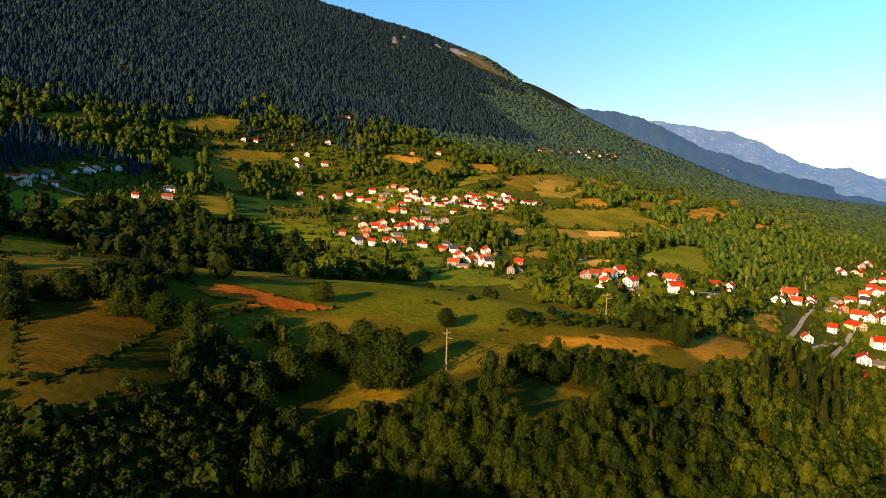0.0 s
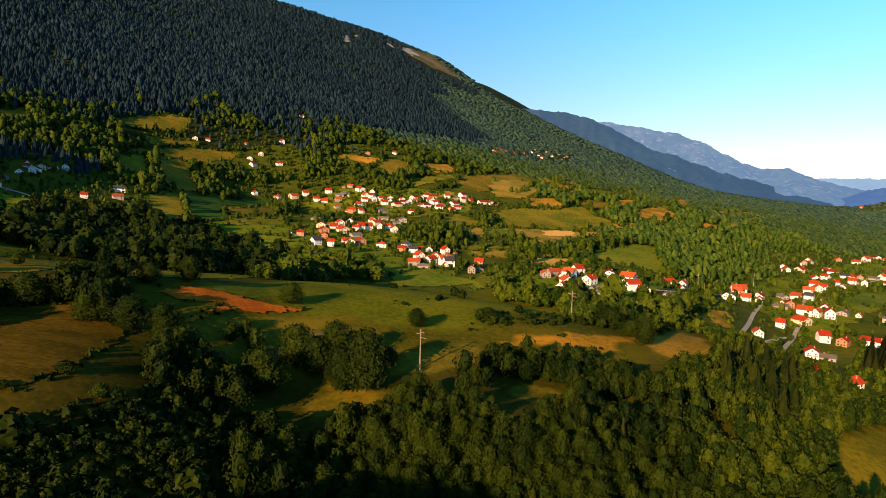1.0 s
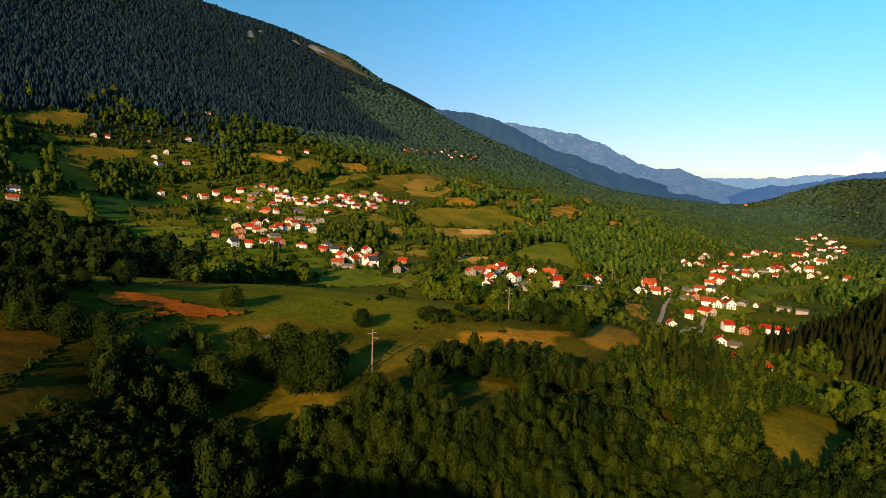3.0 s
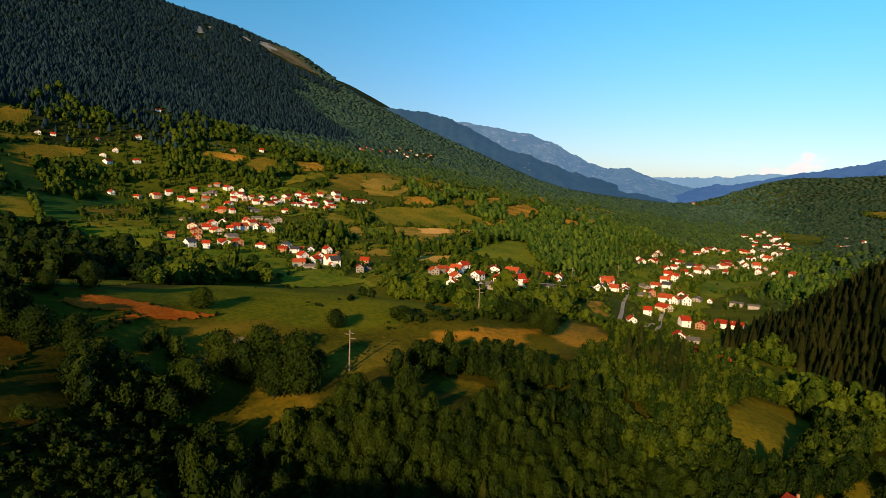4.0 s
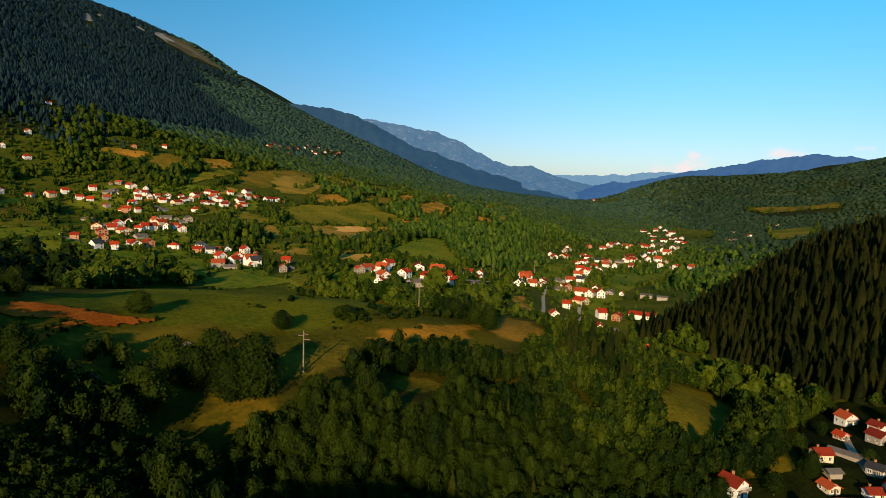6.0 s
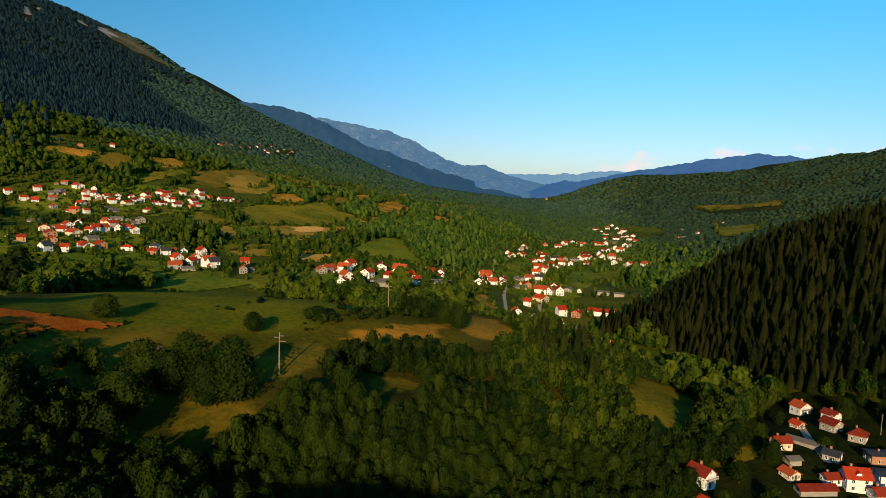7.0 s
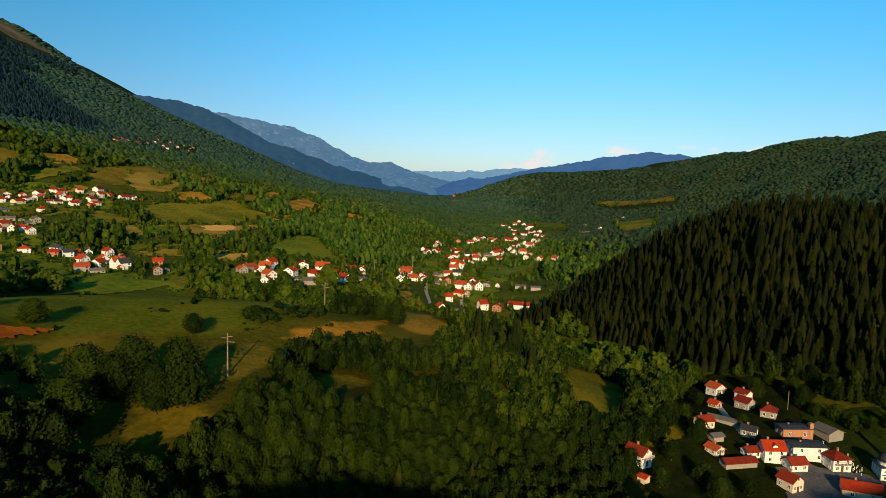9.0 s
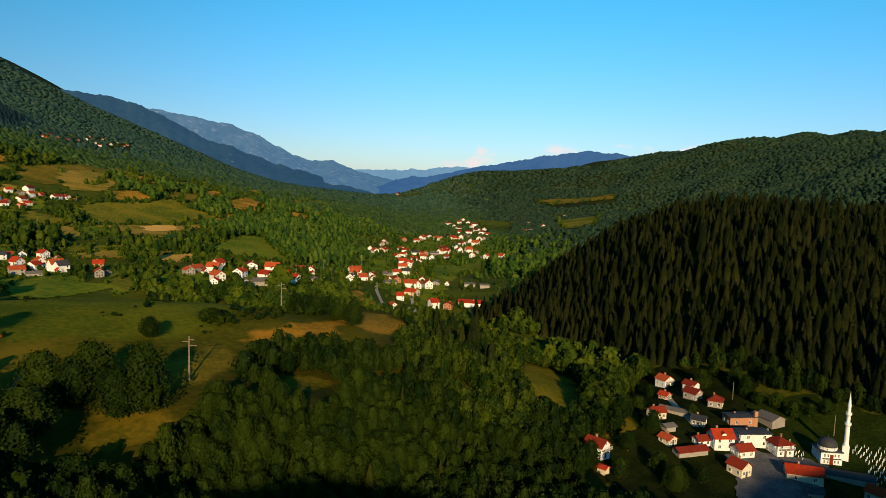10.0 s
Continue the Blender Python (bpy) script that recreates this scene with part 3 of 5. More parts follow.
WOOD_EAST_EDGE = [(59, 228), (74, 218), (100, 217), (120, 226), (151, 262), (134, 215), (134, 196), (113, 164), (107, 177), (95, 186), (94, 201), (73, 205), (63, 216)]
WOOD_HEDGE_WEST = [(-128, 197), (-119, 206), (-98, 222), (-88, 219), (-87, 210), (-97, 193), (-107, 187), (-119, 181)]
WOOD_GULLY = [(-74, 176), (-70, 193), (-61, 193), (-50, 189), (-48, 170), (-56, 163), (-66, 164)]
WOOD_SHRUBS = [(-122, 100), (-104, 138), (-93, 140), (-84, 151), (-76, 162), (-55, 177), (-42, 179), (-48, 152), (-36, 100), (-60, 85)]
# firs; the eastern band of this outline stands in for a strip of shade
WEST_FIRS_AND_SHADE = [(-417, 700), (-410, 749), (-367, 720), (-328, 745), (-285, 747), (-283, 689), (-343, 679), (-352, 585)]
WOOD_SPRUCE_GROUP = [(97, 214), (110, 232), (129, 246), (138, 240), (136, 220), (118, 196), (106, 188), (100, 199)]
WOOD_TOWN_FRONT = [(312, 575), (384, 588), (360, 505), (472, 503), (386, 423), (236, 302), (78, 241)]
ROAD_STREET = [(179, 301), (243, 390), (272, 425), (286, 444), (301, 462)]
ROAD_STREET_B = [(220, 377), (239, 398), (258, 417), (273, 428)]
ROAD_STREET_C = [(216, 393), (244, 433), (273, 476), (308, 523), (326, 550)]
ROAD_UPPER = [(181, 449), (199, 463), (228, 489), (256, 517), (279, 531)]
ROAD_VILLAGE = [(-89, 656), (-83, 650), (-76, 643), (-68, 636), (-57, 631)]
ROAD_TOWN = [(301, 462), (325, 491), (365, 552), (435, 629), (522, 702), (631, 781)]
ROAD_LOWER = [(114, 444), (125, 444), (140, 440), (144, 433)]
ROAD_MOSQUE_B = [(206, 170), (186, 154), (176, 143), (172, 138)]
ROAD_KNOLL = [(-126, 327), (-111, 357), (-86, 367), (-64, 375)]
ROAD_WEST = [(-332, 598), (-309, 598), (-281, 593), (-270, 583)]
ROAD_TRACK = [(-47, 201), (-46, 212), (-40, 223), (-31, 231)]
GARDENS_TOWN = [(351, 604), (566, 812), (870, 1041), (1008, 1045), (711, 715), (557, 637), (391, 506), (296, 434), (285, 465), (293, 516)]
GARDENS_UPPER = [(-95, 894), (-63, 955), (5, 986), (138, 1005), (122, 900), (40, 824), (-52, 824)]
GARDENS_LOWER = [(-75, 628), (-72, 731), (26, 819), (26, 726), (65, 660), (48, 539), (9, 548), (-27, 626)]
GARDENS_ROAD = [(86, 545), (146, 536), (273, 585), (249, 526), (151, 417), (108, 442), (71, 472)]


def road(name, line, width, mat, words):
    """A ribbon of road along a line, laid on the ground."""
    pts = [Vector(p).to_3d() for p in line]
    fine = []
    for a, b in zip(pts, pts[1:]):
        steps = max(2, int((b - a).length / 4))
        fine += [a.lerp(b, i / steps) for i in range(steps)]
    fine.append(pts[-1])
    for _ in range(6):
        fine = [fine[0]] + [(a + b * 2 + c) / 4 for a, b, c in zip(fine, fine[1:], fine[2:])] + [fine[-1]]
    verts = []
    for i, p in enumerate(fine):
        way = (fine[min(i + 1, len(fine) - 1)] - fine[max(i - 1, 0)]).normalized()
        side = Vector((way.y, -way.x, 0))
        for s in (-1, -.33, .33, 1):
            q = p + side * (s * width / 2)
            far = math.hypot(q.x - CENTRE[0], q.y - CENTRE[1])
            verts.append((q.x, q.y, ground_z(q.x, q.y) + 0.35 + far * 0.0008))
    faces = [(4 * i + j, 4 * i + j + 1, 4 * i + j + 5, 4 * i + j + 4) for i in range(len(fine) - 1) for j in range(3)]
    return tagged(new(name, mesh_of(name, verts, faces, mat, True)), words, "road", kind="structure")


for outline in (GARDENS_TOWN, GARDENS_UPPER, GARDENS_LOWER, GARDENS_ROAD):
    tagged(drape("garden_grass", outline, FIELD_KINDS["lush"], .12), "green gardens and grass between the houses", "grass", kind="structure")
ROADS = (ROAD_TOWN, ROAD_LOWER, ROAD_STREET, ROAD_STREET_B, ROAD_STREET_C, ROAD_UPPER, ROAD_VILLAGE, ROAD_MOSQUE_B, ROAD_WEST)
for line in ROADS:
    road("road", line, 2.8, ROAD, "narrow pale grey asphalt village road")
for line in (ROAD_KNOLL, ROAD_TRACK):
    road("gravel_track", line, 1.8, TRACK, "pale gravel farm track through the grass")

# ---- houses ----
# house spots by street: x, y and kind
UPPER_WEST = [(-110, 914, 2), (-96, 930, 0), (-67, 947, 0), (-80, 907, 0), (-69, 904, 3), (-51, 935, 8), (-44, 944, 8), (-52, 911, 4), (-52, 869, 4), (-37, 975, 4), (-26, 960, 0), (-21, 960, 0), (-7, 950, 0), (-17, 932, 1), (-18, 911, 0), (-10, 932, 5), (-5, 917, 0), (4, 920, 1), (8, 898, 0), (15, 925, 5), (18, 910, 5), (24, 893, 2), (32, 924, 0), (35, 906, 5), (42, 911, 0)]
UPPER_EAST = [(50, 938, 5), (59, 940, 0), (52, 923, 4), (70, 957, 5), (75, 951, 2), (56, 901, 5), (63, 900, 5), (75, 923, 5), (79, 920, 0), (86, 913, 4), (71, 927, 1), (98, 966, 0), (103, 926, 5), (95, 886, 7), (104, 907, 2), (123, 984, 5), (119, 954, 0), (110, 964, 8), (131, 961, 7), (147, 958, 5), (159, 965, 5), (41, 848, 6), (-25, 878, 0), (-22, 837, 0), (-33, 836, 7), (5, 848, 8), (79, 895, 5), (0, 865, 8)]
LOWER_ROW = [(-69, 750, 8), (-77, 655, 7), (-61, 703, 2), (-57, 678, 7), (-49, 706, 3), (-43, 722, 0), (-33, 747, 3), (-39, 687, 2), (-26, 705, 0), (-21, 710, 0), (-14, 716, 1), (-9, 755, 1), (-5, 747, 2), (1, 723, 1), (7, 729, 0), (13, 717, 0), (18, 763, 8), (4, 790, 8), (26, 786, 8), (-61, 623, 9), (-56, 652, 7), (-35, 638, 0), (-32, 634, 5), (-48, 625, 0), (-26, 675, 8), (-21, 644, 7), (-1, 640, 6), (-59, 560, 8)]
LOWER_EAST = [(17, 627, 7), (22, 648, 9), (27, 627, 9), (33, 634, 4), (42, 629, 9), (57, 629, 0), (29, 580, 0), (38, 570, 0), (43, 578, 1), (49, 559, 1), (22, 545, 4), (30, 532, 8), (51, 552, 9), (64, 512, 4), (78, 561, 7)]
ROAD_ROW = [(114, 484, 4), (122, 491, 4), (131, 481, 1), (120, 451, 1), (144, 502, 0), (115, 445, 3), (137, 453, 0), (166, 494, 5), (149, 439, 0), (138, 426, 8), (172, 471, 1), (162, 439, 0), (166, 429, 0), (226, 524, 2), (218, 518, 8), (245, 535, 1), (190, 444, 8), (303, 550, 1), (297, 528, 1), (276, 516, 9), (309, 528, 1)]
TOWN_UPPER = [(462, 727, 1), (553, 827, 4), (504, 762, 2), (578, 851, 8), (513, 730, 0), (488, 713, 3), (561, 784, 5), (560, 792, 1), (561, 761, 9), (573, 766, 2), (582, 763, 4), (490, 681, 0), (486, 665, 3), (536, 715, 1), (549, 712, 1), (607, 770, 8), (622, 773, 1), (637, 776, 5), (659, 809, 5), (695, 817, 9), (669, 780, 1), (677, 768, 1), (682, 756, 4), (580, 713, 1), (637, 720, 0), (643, 697, 0), (654, 678, 1)]
TOWN_LOWER = [(432, 634, 0), (433, 623, 0), (418, 609, 1), (299, 545, 1), (298, 530, 1), (275, 516, 9), (317, 542, 5), (347, 556, 8), (360, 556, 1), (376, 560, 9), (396, 590, 1), (361, 518, 0), (321, 518, 8), (333, 523, 7), (331, 500, 1), (339, 497, 1), (348, 494, 1), (368, 505, 8), (281, 454, 0), (310, 473, 2), (233, 404, 1), (298, 431, 0), (251, 376, 0), (308, 424, 7), (182, 276, 0), (204, 281, 0), (261, 376, 8)]
TOWN_FAR = [(671, 886, 1), (712, 918, 0), (757, 955, 5), (648, 892, 7), (747, 920, 1), (781, 943, 7), (805, 941, 2), (803, 927, 2), (820, 932, 0), (961, 1080, 0), (1050, 1174, 5), (1108, 1271, 5), (1092, 1233, 5), (1171, 1295, 1), (1228, 1342, 1), (1115, 1195, 0), (1051, 1115, 5), (1025, 1073, 5), (962, 996, 0), (939, 994, 5), (999, 1090, 5), (789, 875, 1), (761, 835, 1), (841, 904, 5), (854, 904, 4), (1177, 1270, 5), (1159, 1229, 5), (1073, 1114, 5), (891, 985, 8), (742, 849, 5)]
WEST_HAMLET = [(-346, 591), (-342, 606), (-333, 583), (-334, 614), (-340, 636), (-318, 600), (-324, 628), (-329, 629), (-325, 654), (-328, 677), (-317, 667), (-319, 682), (-311, 689), (-305, 703), (-261, 630), (-249, 682), (-241, 654)]
SLOPE = [(-254, 1000), (-239, 1010), (-192, 1043), (-145, 1083), (-180, 1005), (-168, 1026), (-173, 990), (-141, 1013), (-157, 897), (-129, 901), (-107, 528)]
SLOPE2 = [(-128, 1225), (-14, 1125), (31, 1165)]
HIGH_HAMLET = [(280, 1595), (304, 1648), (319, 1651), (370, 1812), (352, 1697), (397, 1791), (437, 1867), (456, 1863), (511, 1988), (513, 1934), (555, 2013), (568, 1997), (585, 2023), (468, 1952), (322, 1568), (541, 1936), (459, 1838), (282, 1570)]
EAST = [(1389, 1148), (1380, 1114), (1251, 1129), (1124, 1014), (1098, 1008), (1191, 1035), (1506, 759), (577, 854), (482, 764)]
FAR_TOWN = [(2738, 3896), (2709, 3802), (2858, 3953), (2920, 3982), (2793, 3762), (2944, 3907), (3001, 3927), (2784, 3601), (1641, 2131), (2817, 4020), (2724, 3810), (2809, 3847), (2765, 3749), (2700, 3572), (2848, 3700), (2913, 3893), (2845, 3948), (2987, 3923), (2980, 3829), (2768, 3911)]


def part(name, bm, mat, parent, label=""):
    me = bpy.data.meshes.new(name)
    bm.to_mesh(me)
    bm.free()
    me.materials.append(mat)
    ob = new(name, me)
    ob.parent = parent
    return tagged(ob, label)


def box(bm, x0, x1, y0, y1, z0, z1):
    vs = [bm.verts.new(p) for p in ((x0, y0, z0), (x1, y0, z0), (x1, y1, z0), (x0, y1, z0), (x0, y0, z1), (x1, y0, z1), (x1, y1, z1), (x0, y1, z1))]
    for f in ((0, 3, 2, 1), (4, 5, 6, 7), (0, 1, 5, 4), (1, 2, 6, 5), (2, 3, 7, 6), (3, 0, 4, 7)):
        bm.faces.new([vs[i] for i in f])


def slab(bm, a, b, c, d, thick):
    """A sloping sheet with thickness through four points."""
    top = [bm.verts.new(p) for p in (a, b, c, d)]
    low = [bm.verts.new((p[0], p[1], p[2] - thick)) for p in (a, b, c, d)]
    bm.faces.new(top), bm.faces.new(low[::-1])
    for i in range(4):
        j = (i + 1) % 4
        bm.faces.new((top[i], low[i], low[j], top[j]))


WINDOW_MESHES = {}


def window(parent, x, y, z, turn, w=1.1, h=1.3, simple=False):
    """A window that sits in the wall: frame proud of the wall, dark pane inside it."""
    key = (w, h)
    if key not in WINDOW_MESHES:
        bm = bmesh.new()
        for x0, x1, z0, z1 in ((-w / 2, -w / 2 + .1, 0, h), (w / 2 - .1, w / 2, 0, h), (-w / 2, w / 2, h - .1, h), (-w / 2 - .08, w / 2 + .08, -.1, .06), (-.05, .05, 0, h)):
            box(bm, x0, x1, -.10, .04, z0, z1)
        frame_mesh = bpy.data.meshes.new("window_frame")
        bm.to_mesh(frame_mesh), bm.free(), frame_mesh.materials.append(WHITE_PAINT)
        bm = bmesh.new()
        box(bm, -w / 2 + .05, w / 2 - .05, -.045, .02, .04, h - .05)
        pane_mesh = bpy.data.meshes.new("pane")
        bm.to_mesh(pane_mesh), bm.free(), pane_mesh.materials.append(GLASS)
        WINDOW_MESHES[key] = (frame_mesh, pane_mesh)
    if simple:
        ob = new("window", WINDOW_MESHES[key][1])
        ob.parent, ob.matrix_basis = parent, pose(x, y, z, 0, 0, turn) @ pose(0, -.02, 0)
        return ob
    ob = new("window", WINDOW_MESHES[key][0])
    ob.parent, ob.matrix_basis = parent, pose(x, y, z, 0, 0, turn)
    pane = new("pane", WINDOW_MESHES[key][1])
    pane.parent = ob
    return ob


def house(w, d, wall_h, wall, roof, pitch=0.62, label="", hip=False, balcony=False, group="village houses", plain=False, name="house", simple=False):
    """A house with its base at the origin, gables to the front (-y) and back, ridge along y."""
    base = new(name)
    tagged(base, label, "house", group)
    rise = pitch * w / 2
    storeys = max(1, int(wall_h / 2.15))
    bm = bmesh.new()
    box(bm, -w / 2, w / 2, -d / 2, d / 2, -3.0, wall_h)
    if not hip:
        for s in (-1, 1):
            y = s * d / 2
            vs = [bm.verts.new(p) for p in ((-w / 2, y, wall_h), (w / 2, y, wall_h), (0, y, wall_h + rise), (-w / 2, y - s * .25, wall_h), (w / 2, y - s * .25, wall_h), (0, y - s * .25, wall_h + rise))]
            for f in ((0, 1, 2), (5, 4, 3), (0, 2, 5, 3), (1, 4, 5, 2)):
                bm.faces.new([vs[i] for i in f])
    bmesh.ops.recalc_face_normals(bm, faces=bm.faces)
    walls = part("wall", bm, WALLS[wall], base)
    over, t = 0.5, 0.2
    bm = bmesh.new()
    k = rise / (w / 2)
    for s in (-1, 1):
        ex, ez = s * (w / 2 + over), wall_h - over * k + .25
        if hip:
            r = max(0.3, d / 2 - w / 2)
            slab(bm, (ex, -d / 2 - over, ez), (ex, d / 2 + over, ez), (0, r, wall_h + rise + .25), (0, -r, wall_h + rise + .25), t)
            slab(bm, (-w / 2 - over, s * (d / 2 + over), ez), (w / 2 + over, s * (d / 2 + over), ez), (.05, s * r, wall_h + rise + .26), (-.05, s * r, wall_h + rise + .26), t)
        else:
            slab(bm, (ex, -d / 2 - over, ez), (ex, d / 2 + over, ez), (0, d / 2 + over, wall_h + rise + .25), (0, -d / 2 - over, wall_h + rise + .25), t)
    bmesh.ops.recalc_face_normals(bm, faces=bm.faces)
    part("roof", bm, ROOFS[roof], base)
    if plain:
        return base
    bm = bmesh.new()
    box(bm, w * .16, w * .16 + .55, d * .1, d * .1 + .55, wall_h + rise * .4, wall_h + rise + .6)
    box(bm, w * .16 - .08, w * .16 + .63, d * .1 - .08, d * .1 + .63, wall_h + rise + .6, wall_h + rise + .72)
    part("chimney", bm, WALLS["brick"], base)
    for f in range(storeys):
        z = 0.28 * wall_h / storeys + wall_h / storeys * f
        for x in (-w * .27, w * .27):
            window(base, x, -d / 2, z, 0, simple=simple)
            if not simple:
                window(base, x, d / 2, z, 180)
        for y in (-d * .27, d * .25):
            window(base, w / 2, y, z, 90, simple=simple)
            if not simple or y < 0:
                window(base, -w / 2, y, z, -90, simple=simple)
    if not hip:
        window(base, 0, -d / 2, wall_h + .3, 0, 0.9, 1.0, simple=simple)
    bm = bmesh.new()
    box(bm, -.5, .5, -d / 2 - .05, -d / 2 + .08, -.2, 2.0)
    part("door", bm, BARK, base, "dark wooden front door")
    if balcony:
        bm = bmesh.new()
        box(bm, -w * .42, w * .42, -d / 2 - 1.3, -d / 2, 2.65, 2.82)
        part("balcony", bm, CONCRETE, base)
        bm = bmesh.new()
        n = int(w * .84 / .5)
        for i in range(n + 1):
            x = -w * .42 + i * w * .84 / n
            box(bm, x - .03, x + .03, -d / 2 - 1.3, -d / 2 - 1.24, 2.8, 3.75)
        box(bm, -w * .42, w * .42, -d / 2 - 1.32, -d / 2 - 1.22, 3.7, 3.8)
        part("railing", bm, WHITE_PAINT, base)
    return base


HOUSE_KINDS = (
    (9, 10, 5.6, "white", "red", 0.62, "white two-storey house with red clay tile roof", False, True),
    (8.5, 9, 5.2, "white", "orange", 0.7, "white house with bright orange tile roof", False, False),
    (10, 11, 5.6, "cream", "red", 0.6, "cream rendered house with red tile roof", False, True),
    (8, 9, 3.0, "white", "red", 0.8, "small white single-storey house with red roof", False, False),
    (9, 9.5, 5.4, "grey", "orange", 0.65, "unrendered grey block house with orange roof", False, False),
    (9, 10, 5.6, "white", "brown", 0.7, "white house with old dark brown tile roof", False, True),
    (10, 10, 5.6, "white", "red", 0.6, "white square house with red hipped roof", True, False),
    (8, 8, 5.4, "brick", "red", 0.62, "bare orange brick house with red roof", False, False),
    (9, 12, 3.2, "grey", "fibre", 0.5, "low grey barn with fibre cement roof", False, False),
    (9, 9, 5.6, "white", "slate", 0.75, "white house with dark sheet roof", False, False),
)
MADE = {}
HOUSE_SPOTS = []


def settle(ob_or_kind, x, y, turn, size=(1, 1, 1)):
    """Puts a house of that kind at (x, y), on the lowest ground under it."""
    z = min(ground_z(x + i, y + j) for i in (-4, 0, 4) for j in (-4, 0, 4)) + 0.6
    m = pose(x, y, z, 0, 0, turn) @ Matrix.Diagonal((*size, 1))
    HOUSE_SPOTS.append((x, y))
    if ob_or_kind not in MADE:
        w, d, h, wall, roof, pitch, label, hip, balcony = HOUSE_KINDS[ob_or_kind]
        w, d, h, pitch = w * .86, d * .86, h * .86, pitch * 1.02
        MADE[ob_or_kind] = house(w, d, h, wall, roof, pitch, label, hip, balcony, simple=True)
        MADE[ob_or_kind].matrix_basis = m
        return MADE[ob_or_kind]
    return copy_thing(MADE[ob_or_kind], m)


rng = np.random.default_rng(5)
MIX = (0, 0, 1, 1, 2, 3, 4, 4, 5, 6, 0, 3, 7, 8, 2, 1, 9, 5, 0, 8)
STREETS = ((UPPER_WEST + UPPER_EAST, 15, 1.0), (LOWER_ROW + LOWER_EAST, 5, 1.02), (ROAD_ROW, -10, 1.0), (TOWN_UPPER, -35, 1.06), (TOWN_LOWER, -35, 1.02), (TOWN_FAR, -40, 1.15), (WEST_HAMLET, 25, .9), (SLOPE, 20, .9), (SLOPE2, 10, .9), (HIGH_HAMLET, 0, .88), (EAST, -40, .95), (FAR_TOWN, -40, 1.4))
for spots, face, scale in STREETS:
    for x, y, *known in spots:
        s = scale * rng.uniform(.84, 1.1)
        size = (s * rng.uniform(.9, 1.12), s * rng.uniform(.9, 1.2), s * rng.uniform(.82, 1.08))
        settle(known[0] if known else int(rng.choice(MIX)), x, y, face + rng.normal(0, 20) + (90 if rng.random() < .5 else 0), size)
    # sheds and garages in the yards
    for x, y, *known in spots[1::4] if len(spots) > 14 else ():
        a = rng.uniform(0, 6.28)
        settle((8, 3, 4)[int(rng.integers(3))], x + 11 * math.cos(a), y + 11 * math.sin(a), face + rng.normal(0, 20), (.5, .5, .6))


# the village round the mosque
def big_house(x, y, turn, w, d, h, wall, roof, pitch, label, hip=False, balcony=False, lift=0.3, plain=False):
    ob = house(w * .64, d * .64, h * .68, wall, roof, pitch, label, hip, balcony, "houses round the mosque", plain)
    ob.matrix_basis = pose(x, y, ground_z(x, y) + lift, 0, 0, turn)
    return ob


big_house(116, 146, 2, 8.5, 11, 5.8, "white", "brown", 0.75, "white two-storey house with dark red tile roof on the slope", balcony=True)
big_house(107.5, 137.5, 2, 4.2, 4.6, 2.6, "cream", "red", 0.5, "small outbuilding with bright red roof", plain=True)
big_house(219, 178, -14, 9, 9.5, 5.4, "white", "orange", 0.62, "white house with orange tile roof by the spruce wood", balcony=True)
big_house(198, 166, -6, 6, 6.5, 3.2, "brick", "red", 0.6, "small brick house with red roof")
big_house(206, 157, -8, 8, 10, 5.0, "grey", "brown", 0.66, "grey house with old red roof and cream gable")
big_house(216, 163, -6, 7.5, 9, 5.2, "white", "brown", 0.6, "white house with old red-brown roof")
big_house(203, 145, 20, 9, 9, 4.6, "grey", "brown", 0.6, "house with faded red hipped roof", hip=True)
big_house(166, 152, 66, 8, 9, 4.2, "cream", "brown", 0.6, "cream house with dark red-brown roof")
big_house(178, 150, 12, 6, 20, 2.6, "grey", "fibre", 0.4, "long grey shed with fibre cement roof", plain=True)
big_house(150, 138, -12, 6.5, 8, 3.2, "cream", "orange", 0.55, "low cream house with faded salmon roof")
big_house(159, 143, 70, 6, 7, 2.8, "grey", "fibre", 0.4, "low grey shed beside the houses", plain=True)
big_house(160, 130, 66, 6.5, 8, 3.4, "white", "brown", 0.6, "small house with dark brown roof")
bright_house = big_house(165, 125, 52, 10.5, 12, 6.6, "white", "red", 0.72, "white two-storey house with bright red roof and dormer")
bm = bmesh.new()
box(bm, -2.7, -1.5, -.8, .8, 4.2, 5.9)
dormer = part("dormer", bm, WALLS["white"], bright_house, "small white gabled dormer")
bm = bmesh.new()
for s in (-1, 1):
    slab(bm, (-.8, s * 1.1, 5.7), (-3.0, s * 1.1, 5.7), (-3.0, 0, 6.6), (-.8, 0, 6.6), .14)
bmesh.ops.recalc_face_normals(bm, faces=bm.faces)
part("dormer_roof", bm, ROOFS["red"], dormer)
big_house(150, 129, 64, 6.5, 19, 2.8, "grey", "brown", 0.55, "long low outbuilding with dark red roof", plain=True)
big_house(166, 117, 62, 8, 10, 4.0, "white", "brown", 0.66, "house with dark red-brown roof by the yard")
big_house(152, 112, -14, 8, 9.5, 5.2, "cream", "brown", 0.7, "cream two-storey house with red-brown roof")
brick_house = big_house(192, 130, 55, 9.5, 17.5, 5.2, "brick", "slate", 0.12, "unfinished orange brick house with dark flat roof")
bm = bmesh.new()
box(bm, -3.2, -1.8, -6.2, -4.7, -.5, 5.9)
part("stair_tower", bm, WALLS["brick"], brick_house, "square bare brick tower")
big_house(203, 122, -20, 11, 13, 4.4, "grey", "fibre", 0.42, "grey barn with wide fibre cement roof", plain=True)
